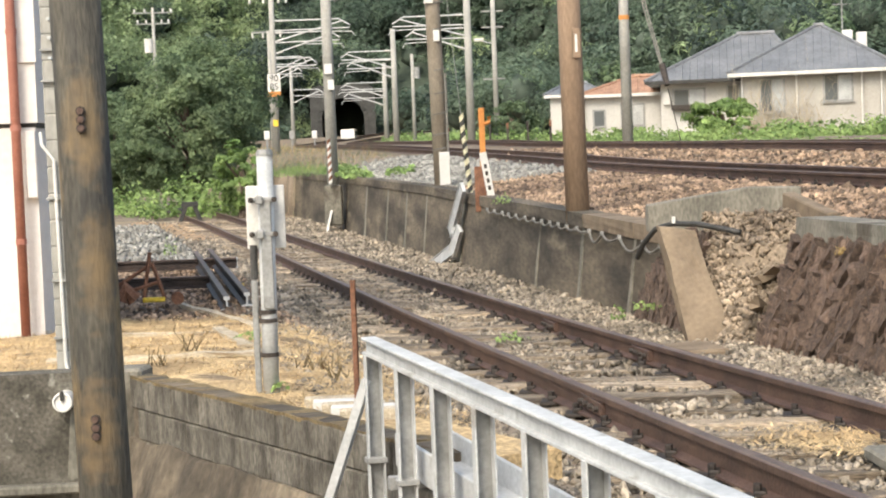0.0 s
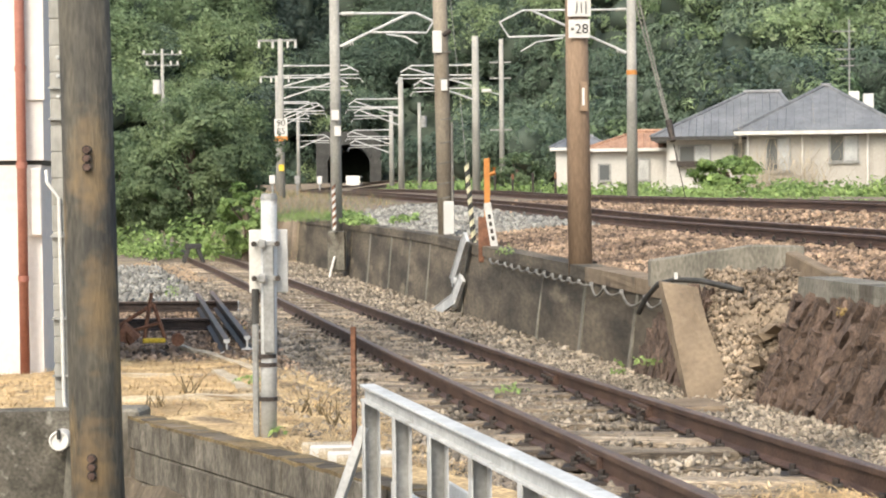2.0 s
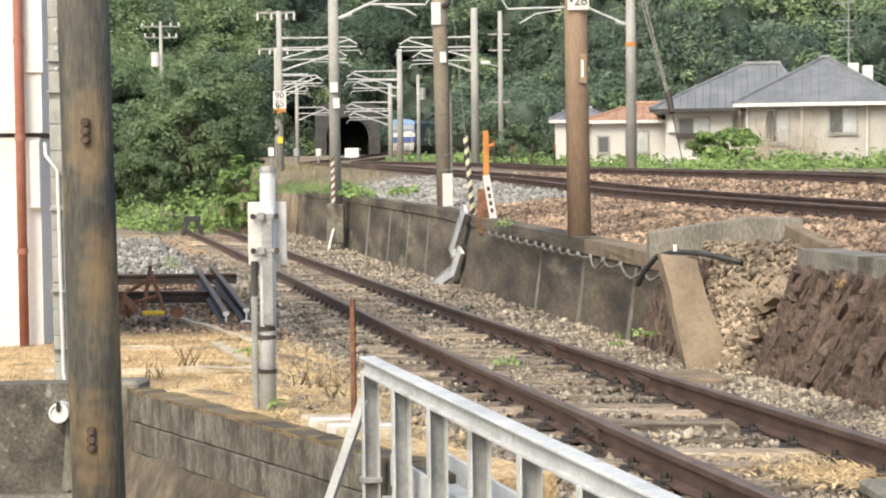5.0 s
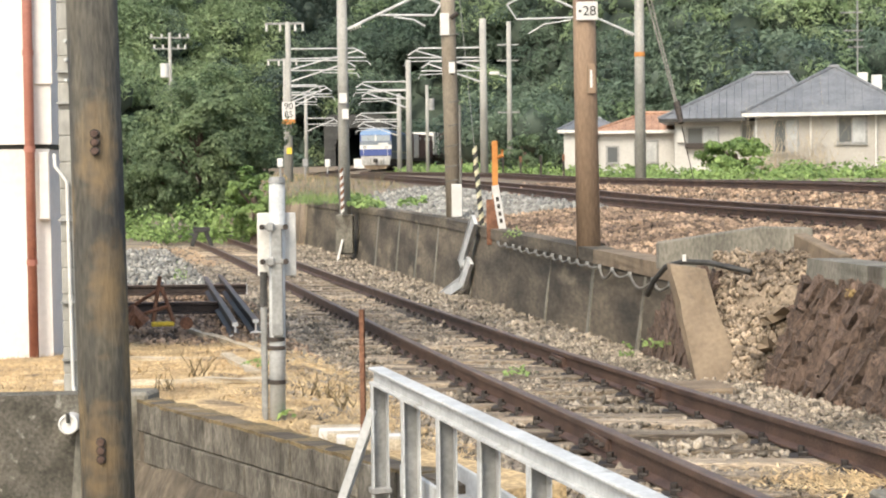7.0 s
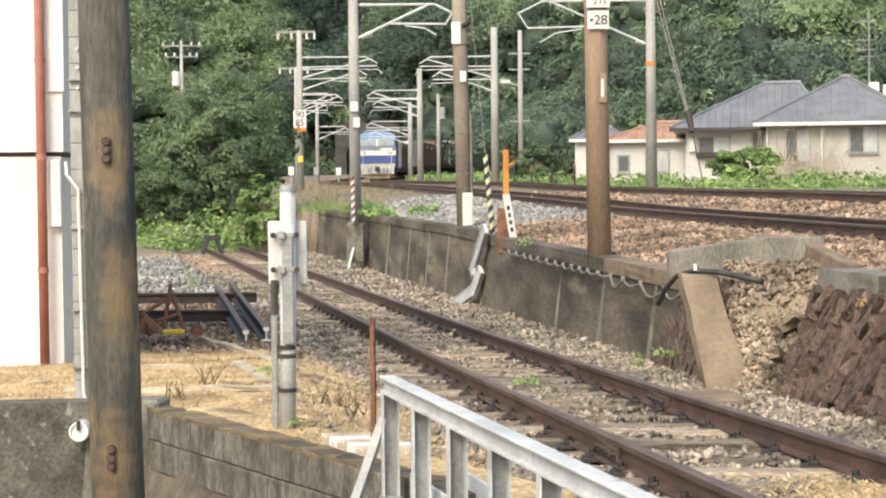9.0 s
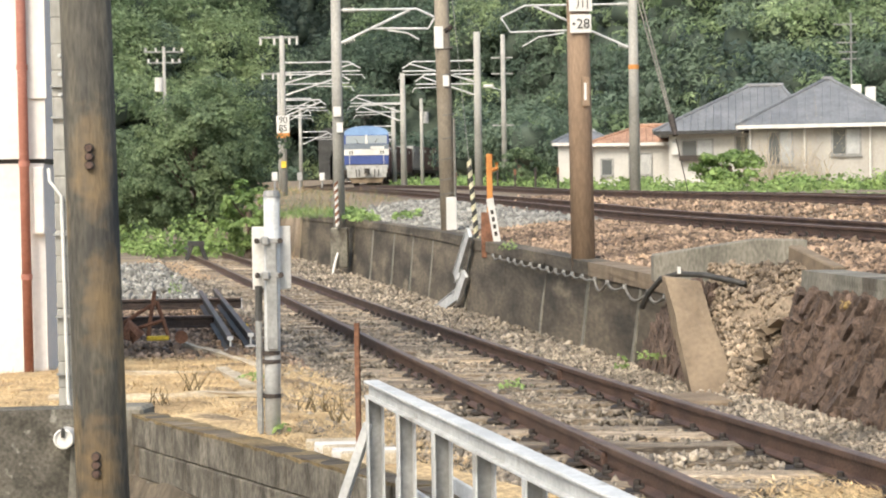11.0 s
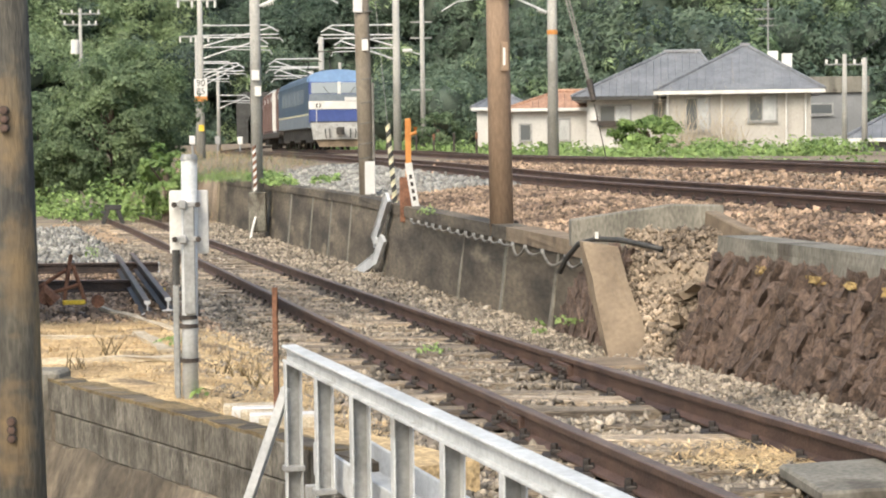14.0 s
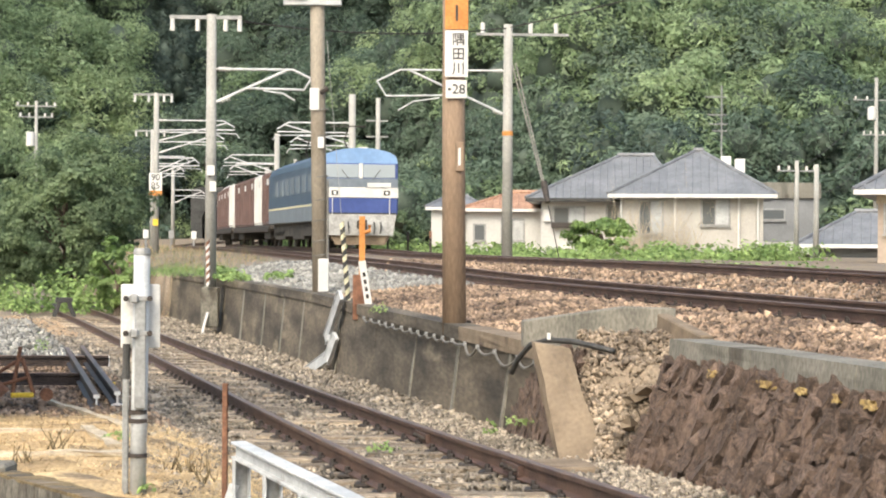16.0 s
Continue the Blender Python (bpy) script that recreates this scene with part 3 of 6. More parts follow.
# raised wing wall behind the gap
wing = thing("wing_wall", label="low grey concrete wing wall rising above the broken corner", category="wall", kind="structure")
bm = pz([(1.95, 0.62), (3.2, 0.62), (3.2, 1.04), (2.8, 1.04), (2.0, 0.89), (1.95, 0.88)], 0, 0.22, "y")
for v in bm.verts:
    v.co.y += 18.95 - 0.95 * (v.co.x - 1.75)
bmesh.ops.bevel(bm, geom=list(bm.edges), offset=0.012, segments=1, affect="EDGES")
part("slab", bm, "concrete_grey", wing)
bm = bx(-0.06, 0.06, -0.62, 0.55, -0.14, 0, 0.012)
ob = part("cap", bm, "concrete_tan", wing, "thin tan concrete edging")
ob.matrix_basis = pose(3.14, 16.9, 0.93, 7, 0, 8)

# ---- stone wall with its concrete coping ----
STONE_LO, STONE_HI = lambda y: 4.82 - 0.139 * y, lambda y: 5.17 - 0.139 * y
stone_wall = thing("stone_wall", label="dark brown rough masonry wall under a grey concrete coping", category="stone wall", kind="structure")
wall_strip("backing", 3.0, 16.3, lambda y: bed_z(y) - 0.3, lambda y: 0.66, lambda y: STONE_LO(y) + 0.06, lambda y: STONE_HI(y) + 0.06, 0.35, "mortar", "", stone_wall)
for a in frange(3.0, 14.4, 1.9):
    b = a + 1.885
    wall_strip("coping", a, b, lambda y: 0.655, lambda y: 0.83 + 0.004 * (16 - y), lambda y: STONE_HI(y), lambda y: STONE_HI(y) + 0.01, 0.33, "concrete_grey", "", stone_wall, step=(b - a) / 3, wob=0.006)


def rubble_mesh(seed):
    r = random.Random(seed)
    bm = bmesh.new()
    bmesh.ops.create_cube(bm, size=1.9)
    bmesh.ops.subdivide_edges(bm, edges=list(bm.edges), cuts=1, use_grid_fill=True)
    for v in bm.verts:
        v.co = v.co * r.uniform(0.66, 1.12) + Vector((r.uniform(-0.25, 0.25), r.uniform(-0.2, 0.2), r.uniform(-0.2, 0.2)))
    bmesh.ops.triangulate(bm, faces=bm.faces)
    me = bpy.data.meshes.new("stone")
    bm.to_mesh(me)
    bm.free()
    me.materials.append(M["stone_wall"])
    return me


rub = [rubble_mesh(k) for k in range(9)]
rr = random.Random(5)
y = 8.6
while y < 16.25:
    w = rr.uniform(0.075, 0.15)
    n = rr.choice((6, 7, 8, 9))
    lo, hi = bed_z(y) - 0.05, 0.66
    cuts = sorted([lo] + [lo + (hi - lo) * (k + rr.uniform(-0.35, 0.35)) / n for k in range(1, n)] + [hi])
    for z0, z1 in zip(cuts, cuts[1:]):
        f = ((z0 + z1) / 2 - lo) / (hi - lo)
        ob = new("stone", rub[rr.randrange(9)])
        ob.parent = stone_wall
        ob.matrix_basis = pose(STONE_LO(y) + (STONE_HI(y) - STONE_LO(y)) * f + 0.055 + rr.uniform(-0.055, 0.03), y + w / 2 + rr.uniform(-0.05, 0.05), (z0 + z1) / 2, rr.uniform(0, 35), rr.uniform(5, 30), 8 + rr.uniform(-25, 25)) @ Matrix.Diagonal((0.085, w * rr.uniform(0.42, 0.6), (z1 - z0) * rr.uniform(0.55, 1.0), 1))
    y += w * 0.8
# the same stone shows at the broken end of the concrete wall
for k in range(150):
    f = rr.uniform(0, 1)
    y = 17.75 + rr.uniform(0, 1.1 + 1.3 * (1 - f))
    z = bed_z(y) + (0.56 - bed_z(y)) * f
    ob = new("stone", rub[rr.randrange(7)])
    ob.parent = retaining
    ob.matrix_basis = pose(wall_x(max(y, 17.6)) + 0.14 * f - 0.008, y, z, rr.uniform(10, 45), rr.uniform(0, 15), 7) @ Matrix.Diagonal((0.045, rr.uniform(0.07, 0.13), rr.uniform(0.08, 0.15), 1))

for yl, w in ((15.0, 0.1), (13.9, 0.13), (13.2, 0.08), (12.6, 0.06), (12.1, 0.09), (11.4, 0.07)):
    bm = bx(-0.03, 0.03, -w, w, -0.03, 0.03)
    bmesh.ops.subdivide_edges(bm, edges=list(bm.edges), cuts=3, use_grid_fill=True)
    for v in bm.verts:
        v.co *= 0.8 + 0.7 * noise.noise(v.co * 30 + Vector((yl, 0, 0)))
    part("lichen_patch", bm, "lichen", stone_wall, "ochre lichen on the top stones").matrix_basis = pose(STONE_HI(yl) - 0.06, yl, 0.62, 0, 0, 8)

# ---- block wall and ditch on the near side ----
block_wall = thing("block_wall", label="weathered concrete block wall with mossy top", category="block wall", kind="structure")
bw0, bw1 = Vector((-1.92, 12.32, 0)), Vector((-0.05, 9.02, 0))
bdir = (bw1 - bw0).normalized()
bang = math.degrees(math.atan2(bdir.y, bdir.x))
blen = (bw1 - bw0).length + 0.25


def block_mesh(w, h=0.185, t=0.16):
    bm = bx(-w / 2, w / 2, -t / 2, t / 2, 0, h, 0.008)
    me = bpy.data.meshes.new("block")
    bm.to_mesh(me)
    bm.free()
    me.materials.append(M["block"])
    return me


bms = block_mesh(0.386)
for row in range(6):
    z = 0.0 - 0.19 * row - 0.005
    s = 0.0 + (0.2 if row % 2 else 0.0)
    while s < blen - 0.1:
        c = bw0 + bdir * (s + 0.1)
        ob = new("block", bms)
        ob.parent = block_wall
        ob.matrix_basis = pose(c.x + rr.uniform(-0.004, 0.004), c.y + rr.uniform(-0.004, 0.004), z, 0, 0, bang)
        s += 0.395
ob = part("mortar_core", bx(-0.15, blen, -0.066, 0.066, -1.1, 0.19), "concrete_old", block_wall)
ob.matrix_basis = pose(bw0.x, bw0.y, 0, 0, 0, bang)
ob = part("backfill", bx(-0.15, blen, 0.05, 0.5, -1.1, 0.15), "thatch", block_wall, "straw-covered earth behind the blocks")
ob.matrix_basis = pose(bw0.x, bw0.y, 0, 0, 0, bang)
bm = bx(-0.12, blen - 0.4, -0.08, 0.1, 0.172, 0.19)
bmesh.ops.subdivide_edges(bm, edges=[e for e in bm.edges if e.calc_length() > 1], cuts=40)
for v in bm.verts:
    v.co += Vector((0, 0.016 * noise.noise(v.co * 9), 0.014 * noise.noise(v.co * 8)))
ob = part("moss_top", bm, "moss", block_wall, "brown moss along the wall top")
ob.matrix_basis = pose(bw0.x, bw0.y, 0, 0, 0, bang)
bm = bx(-0.1, blen, -0.45, -0.05, -1.1, -0.19)
bmesh.ops.subdivide_edges(bm, edges=list(bm.edges), cuts=7, use_grid_fill=True)
bmesh.ops.subdivide_edges(bm, edges=[e for e in bm.edges if abs(e.verts[0].co.x - e.verts[1].co.x) > 0.1], cuts=5, use_grid_fill=True)
for v in bm.verts:
    if v.co.y < -0.09:
        f = (v.co.z + 1.1) / 0.91
        v.co.y = v.co.y + (-0.1 - v.co.y) * f + 0.05 * noise.noise(Vector((v.co.x * 5, f * 2, 2)))
        v.co.z += 0.05 * noise.noise(Vector((v.co.x * 2.2, 4, 1)))
ob = part("footing_slope", bm, "concrete_old", block_wall, "rough dark brown stained footing")
ob.matrix_basis = pose(bw0.x, bw0.y, 0, 0, 0, bang)
# corner pillar and the plain wall that runs away to the side
bm = bx(-0.13, 0.11, -0.14, 0.12, -1.1, 0.235, 0.02)
ob = part("corner_post", bm, "concrete_grey", block_wall)
ob.matrix_basis = pose(-2.0, 12.42, 0, 0, 0, -10)
side_wall = wall_strip("side_wall", 0, 9, lambda y: -1.1, lambda y: 0.22, lambda y: 0.0, lambda y: 0.02, 0.22, "concrete_speck", "plain stained concrete wall at the yard's edge")
side_wall.matrix_basis = pose(-2.14, 12.34, 0, 0, 0, 94)
part("ledge", bx(-0.09, 0.04, 0, 9, -0.53, -0.47, 0.012), "concrete_grey", side_wall)
part("lime_run", pz([(0.215, -0.01), (0.235, -0.02), (0.27, -0.42), (0.25, -0.46), (0.2, -0.44), (0.205, -0.2)], -0.006, 0.02, "x"), "concrete_grey", side_wall, "pale lime run below the pipe stub")

# ---- hill, forest, tunnel ----
def hill_foot(x):
    return 246 - 82 * smooth(6, 26, x) - 40 * smooth(-19, -60, x) + (8 if -19 < x < -5 else 0)


def hill_z(x, y):
    yb = hill_foot(x)
    d = y - yb
    return 1.0 + 52 * smooth(-20, 105, d) + 0.35 * max(0, d - 60) + 3 * noise.noise((x * 0.03, y * 0.03, 2))


hv, hf = [], []
hx, hy = list(np.arange(-220, 321, 6.0)), list(np.arange(100, 460, 6.0))
for y in hy:
    for x in hx:
        yb = hill_foot(x)
        hv.append((x, y, hill_z(x, y) if y > yb else 0.2))
hf = [(r * len(hx) + c, r * len(hx) + c + 1, (r + 1) * len(hx) + c + 1, (r + 1) * len(hx) + c) for r in range(len(hy) - 1) for c in range(len(hx) - 1)]
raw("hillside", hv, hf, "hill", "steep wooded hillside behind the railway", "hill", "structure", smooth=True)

fr = np.random.default_rng(11)
P, O = {k: [] for k in ("forest", "forest_light", "dark_crown")}, {k: [] for k in ("forest", "forest_light", "dark_crown")}
crowns = []


def add_crown(x, y, z, r, h, tone=None):
    """One tree crown; the hollow over the tunnel holds painted shade-dark crowns set far back."""
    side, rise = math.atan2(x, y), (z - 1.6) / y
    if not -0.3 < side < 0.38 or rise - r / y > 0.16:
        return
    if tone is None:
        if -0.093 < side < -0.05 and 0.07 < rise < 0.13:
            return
        # Bearing and height choose the brightened leaves, painting the sunlit parts of the wood.
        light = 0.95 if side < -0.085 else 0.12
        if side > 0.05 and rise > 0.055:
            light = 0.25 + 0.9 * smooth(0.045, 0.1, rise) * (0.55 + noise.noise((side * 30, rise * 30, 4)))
        tone = "forest_light" if fr.random() < light else ("dark_crown" if fr.random() < 0.12 else "forest")
    crowns.append((x, y, z, r, h, tone))


for k in range(300):
    x = fr.uniform(-65, 85)
    y = hill_foot(x) + fr.uniform(-7, 3)
    r = fr.uniform(1.6, 3.2)
    if -17.5 < x < -7:
        add_crown(x, 253 + fr.uniform(0, 5), 8.5 + fr.uniform(0, 4), r, r)
    else:
        add_crown(x, y, 1.2 + fr.uniform(0.2, 4.5), r, r * 1.15)
for k in range(1500):
    x = fr.uniform(-85, 112)
    yb = hill_foot(x)
    d = fr.uniform(0, 1) ** 1.2 * 78
    y = yb + d + 2
    if -18 < x < 2 and d < 9:
        continue
    r = fr.uniform(2.0, 3.8) if d < 14 else fr.uniform(2.4, 5.2)
    add_crown(x, y, hill_z(x, y) + r * fr.uniform(0.9, 1.7) + 0.5, r, r * fr.uniform(0.8, 1.3))
for k in range(120):
    r = fr.uniform(2.0, 3.6)
    x, y = fr.uniform(2, 27), fr.uniform(168, 250)
    add_crown(x, y, (hill_z(x, y) if y > hill_foot(x) else 1.0) + fr.uniform(1.0, 4.0), r, r * 1.1)
for k in range(200):
    r = fr.uniform(2.2, 4.6)
    x = fr.uniform(-70, -14)
    y = hill_foot(x) + fr.uniform(0, 55)
    add_crown(x, y, hill_z(x, y) + r * fr.uniform(1.0, 1.6), r, r * 1.1)
for k in range(46):
    r = fr.uniform(1.8, 3.4)
    x = fr.uniform(1.5, 16)
    add_crown(x, 188 + fr.uniform(-4, 8) - 0.8 * x, 1.5 + fr.uniform(0.3, 5.5), r, r * 1.1)
# Tall crowns in the dark leaf colour paint the hill's shaded hollow.
for k in range(150):
    y = fr.uniform(256, 312)
    x = y * fr.uniform(-0.098, -0.045)
    r = fr.uniform(1.6, 2.8)
    add_crown(x, y, hill_z(x, y) + r * 0.9, r, r * 1.6, "dark_crown")
for k in range(170):
    r = fr.uniform(1.8, 3.0)
    x = fr.uniform(13, 64)
    add_crown(x, hill_foot(x) + fr.uniform(-6, 6), 1.6 + fr.uniform(0, 9), r, r * 1.1)
for x, y, z, r, h, tone in crowns:
    # each crown is a heap of smaller leafy heads on its upper and open side
    heads = 13 if r > 2.6 else 8
    v = fr.normal(size=(heads * 3, 3))
    v /= np.linalg.norm(v, axis=1)[:, None]
    v = v[(v[:, 2] > -0.35) & (v[:, 1] < 0.45)][:heads]
    for a, b, c in v:
        hr = r * fr.uniform(0.26, 0.5)
        n = int(50 * hr * hr) + 22
        w = fr.normal(size=(n, 3))
        w /= np.linalg.norm(w, axis=1)[:, None]
        w = w[(w[:, 2] > -0.55) & (w[:, 1] < 0.5)]
        q = w * fr.uniform(0.72, 1.08, (len(w), 1)) * (hr, hr, hr * (1.25 if tone == "dark_crown" else 0.78))
        P[tone].append(q + np.array((x, y, z)) + np.array((a * r, b * r, c * h)) * 0.74)
        O[tone].append(w + (0.4 * a, 0.4 * b, 0.4 * c + 0.4))
for tone, label in (("forest", "dense dark green forest of broadleaf trees on the hillside"), ("forest_light", "yellow-green broadleaf crowns, brightened as if sunlit, among the hillside forest"), ("dark_crown", "dark forest crowns that paint the hillside's shaded hollow and dot the rest")):
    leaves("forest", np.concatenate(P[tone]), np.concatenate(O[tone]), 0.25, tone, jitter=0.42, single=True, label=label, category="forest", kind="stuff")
# Lumps that fill the crowns; their dark colour paints the shade within.
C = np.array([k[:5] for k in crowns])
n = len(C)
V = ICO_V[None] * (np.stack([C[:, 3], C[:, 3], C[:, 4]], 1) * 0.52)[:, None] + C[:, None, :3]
fast_mesh("crown_shade_fill", V.reshape(-1, 3), (ICO_F[None] + len(ICO_V) * np.arange(n)[:, None, None]).reshape(-1, 3), "core", label="dark lumps inside the forest crowns, standing for their inner shade", category="forest", kind="stuff")

# tunnel portal: masonry face with an open bore
def portal(x, y, label):
    t = thing("tunnel_portal", x, y, 1.3, 2, label, "tunnel portal", kind="structure")
    bm = bmesh.new()
    arch = [(2.6 * math.cos(a), 3.0 + 2.6 * math.sin(a)) for a in np.linspace(0, math.pi, 17)]
    inner = [(2.6, -0.3)] + arch + [(-2.6, -0.3)]
    outer = [(4.0, -0.3), (4.0, 3)] + [(max(-4.0, min(4.0, 5.4 * math.cos(a))), min(7.2, 3 + 5.4 * math.sin(a))) for a in np.linspace(0, math.pi, 17)][1:-1] + [(-4.0, 3), (-4.0, -0.3)]
    vi, vo = [bm.verts.new((a, 0, b)) for a, b in inner], [bm.verts.new((a, 0, b)) for a, b in outer]
    vi2, vo2 = [bm.verts.new((a, 220, b)) for a, b in inner], [bm.verts.new((a, 1.2, b)) for a, b in outer]
    for k in range(len(inner) - 1):
        bm.faces.new((vi[k], vi[k + 1], vo[k + 1], vo[k]))
        bm.faces.new((vo[k], vo[k + 1], vo2[k + 1], vo2[k]))
        bm.faces.new((vi[k], vi2[k], vi2[k + 1], vi[k + 1])).material_index = 1
    bm.faces.new(vi2).material_index = 1
    bmesh.ops.recalc_face_normals(bm, faces=bm.faces)
    part("masonry", bm, ["tunnel", "bore_black"], t)
    bm = bmesh.new()
    for a in np.linspace(0, math.pi, 15):
        c, s = math.cos(a), math.sin(a)
        box(bm, -0.2, 0.2, -0.12, 0.3, 0, 0.5, 0.03, rot=Matrix.Translation((2.62 * c, 0, 3 + 2.62 * s)) @ Matrix.Rotation(math.pi / 2 - a, 4, "Y"))
    part("arch_ring", bm, "tunnel", t)
    return t


portal(-11.7, 244, "sooty masonry tunnel mouth at the foot of the hill")


# ---- the yard beside the siding ----
def writing(text, size, material, parent, m, name="lettering"):
    cu = bpy.data.curves.new(name, "FONT")
    cu.body, cu.size, cu.align_x, cu.align_y, cu.extrude = text, size, "CENTER", "CENTER", 0.002
    cu.materials.append(M[material])
    ob = new(name, cu)
    ob.parent = parent
    ob.matrix_basis = m
    return ob


def junction_post():
    t = thing("junction_post", -1.038, 11.5, 0.095, 5, "galvanised steel post carrying a flat grey junction box", "post")
    part("post", tb([(0, 0, -0.1), (0.02, 0, 1.44)], 0.047, 16), "galv", t, smooth=True)
    part("cap", tb([(0.02, 0, 1.44), (0.02, 0, 1.465), (0.02, 0, 1.475)], 0.052, 14, 0.04), "galv_dull", t)
    part("rail_channel", bx(-0.02, 0.045, -0.07, -0.045, 0.55, 1.2, 0.006), "galv_dull", t)
    b = part("junction_box", bx(-0.095, 0.12, 0.045, 0.11, 0.9, 1.26, 0.012), "galv", t, "flat grey steel box")
    part("box_edge", bx(-0.1, 0.125, 0.04, 0.058, 0.895, 1.265, 0.006), "white", b)
    for z in (0.985, 1.185):
        part("clamp", bx(-0.085, 0.08, -0.072, -0.05, z - 0.014, z + 0.014, 0.004), "galv_dull", t)
        part("clamp_block", bx(-0.045, 0.0, -0.098, -0.05, z - 0.026, z + 0.026, 0.008), "galv_dull", t)
        for sx in (-0.07, 0.065):
            part("bolt", tb([(sx, -0.085, z), (sx, 0.05, z)], 0.013, 8), "fitting", t)
            part("nut", tb([(sx, -0.1, z), (sx, -0.072, z)], 0.017, 6), "fitting", t)
    for z in (0.28, 0.48, 0.53):
        part("band", tb([(0, 0, z - 0.012), (0, 0, z + 0.012)], 0.055, 14), "fitting", t, "dark steel band")
    part("conduit", bx(-0.088, -0.05, -0.02, 0.03, 0.05, 0.72, 0.01), "galv_dull", t)
    part("cable", tb([(-0.068, 0, 0.72), (-0.066, 0.02, 0.92)], 0.022, 8), "rubber", t)


junction_post()


def guard_rail():
    t = thing("guard_rail", -0.35, 9.0, 0.01, 0, "galvanised steel guard rail with flat uprights and sloping end brace", "guard rail")
    d = Vector((0.62, -2.52, 0)).normalized()
    rz = Matrix.Rotation(math.atan2(d.y, d.x), 4, "Z")
    top = 0.69
    bm = bmesh.new()
    box(bm, -0.04, 6.2, -0.012, 0.03, top - 0.068, top - 0.012)
    box(bm, -0.045, 6.2, -0.036, 0.036, top - 0.014, top, 0.004)
    box(bm, -0.042, 6.2, -0.034, 0.03, top - 0.08, top - 0.066, 0.003)
    o = part("handrail", bm, "galv", t, "flat galvanised top rail")
    o.matrix_basis = rz
    for k in range(10):
        x = 0.03 + 0.645 * k
        # The web takes the duller steel, painting the shade inside the channel.
        bm = bx(x - 0.026, x - 0.02, -0.031, 0.031, -0.85, top - 0.075, mi=1)
        for e in (-0.038, 0.031):
            box(bm, x - 0.026, x + 0.024, e, e + 0.007, -0.85, top - 0.075, 0.0015)
        u = part("upright", bm, ["galv", "galv_dull"], t)
        u.matrix_basis = rz
        part("clip", bx(x - 0.036, x + 0.036, -0.05, 0.045, 0.12, 0.145, 0.003), "galv_dull", u)
    d2 = Vector((-0.5, 0.12, -1.4))
    b = part("end_brace", bx(-0.032, 0.032, -0.02, 0.02, 0, d2.length, 0.003), "galv", t)
    b.matrix_basis = Matrix.Translation((-0.02, 0.0, 0.5)) @ d2.to_track_quat("Z", "Y").to_matrix().to_4x4()
    # cable trough and beams carried behind the uprights
    for (y0, y1, z0, z1) in ((0.10, 0.34, 0.12, 0.14), (0.085, 0.105, 0.1, 0.25), (0.33, 0.35, 0.1, 0.25)):
        b = part("trough_plate", bx(0.05, 6.0, y0, y1, z0, z1, 0.004), "galv", t)
        b.matrix_basis = rz
    for k in range(6):
        x = 0.35 + 0.9 * k
        b = part("bracket", bx(x, x + 0.05, -0.02, 0.36, 0.05, 0.11, 0.003), "galv_dull", t)
        b.matrix_basis = rz
    for k in range(5):
        b = part("footing", bx(0.03 + 1.29 * k - 0.1, 0.03 + 1.29 * k + 0.1, -0.1, 0.1, -1.0, -0.82, 0.01), "concrete_grey", t)
        b.matrix_basis = rz


guard_rail()


def dark_pole():
    t = thing("steel_pole", -1.398, 7.87, -0.95, 0, "thick blackened steel pole with ochre rust and bolt heads", "pole")
    part("shaft", tb([(0.028, 0, -0.1), (0.0, 0, 1.6), (-0.05, 0, 5.4)], 0.112, 24, 0.097), "pole_dark", t, smooth=True)
    for z in (1.46, 2.675):
        for k in range(3):
            part("washer", tb([(0.0, -0.1, z - 0.035 + 0.034 * k), (0.0, -0.119, z - 0.035 + 0.034 * k)], 0.019, 8), "fitting", t)
            part("bolt", tb([(0.0, -0.095, z - 0.035 + 0.034 * k), (0.0, -0.128, z - 0.035 + 0.034 * k)], 0.0145, 6), "rail", t, "rusty bolt head")


dark_pole()


def step_pole():
    t = thing("concrete_post", -2.455, 12.75, 0.15, 0, "slim ribbed grey concrete post with a conduit", "post")
    bm = bmesh.new()
    for k in range(18):
        box(bm, -0.065, 0.065, -0.05, 0.05, 0.17 * k, 0.17 * k + 0.163, 0.005)
    box(bm, -0.058, 0.058, -0.044, 0.044, -0.1, 3.05)
    part("shaft", bm, "pole_grey", t)
    part("conduit", tb([(0.03, -0.1, -0.05), (0.0, -0.075, 0.1), (-0.015, -0.07, 1.4), (-0.09, -0.06, 1.5), (-0.1, -0.03, 1.58)], 0.012, 8), "white", t)
    for z in (0.25, 0.62, 1.15, 1.9, 2.1):
        part("band", bx(-0.07, 0.07, -0.08, 0.055, z, z + 0.014), "galv_dull", t)
    for z in (2.05, 2.18, 2.3):
        part("step_bolt", tb([(0, -0.05, z), (0, -0.12, z)], 0.012, 6), "galv", t)


step_pole()


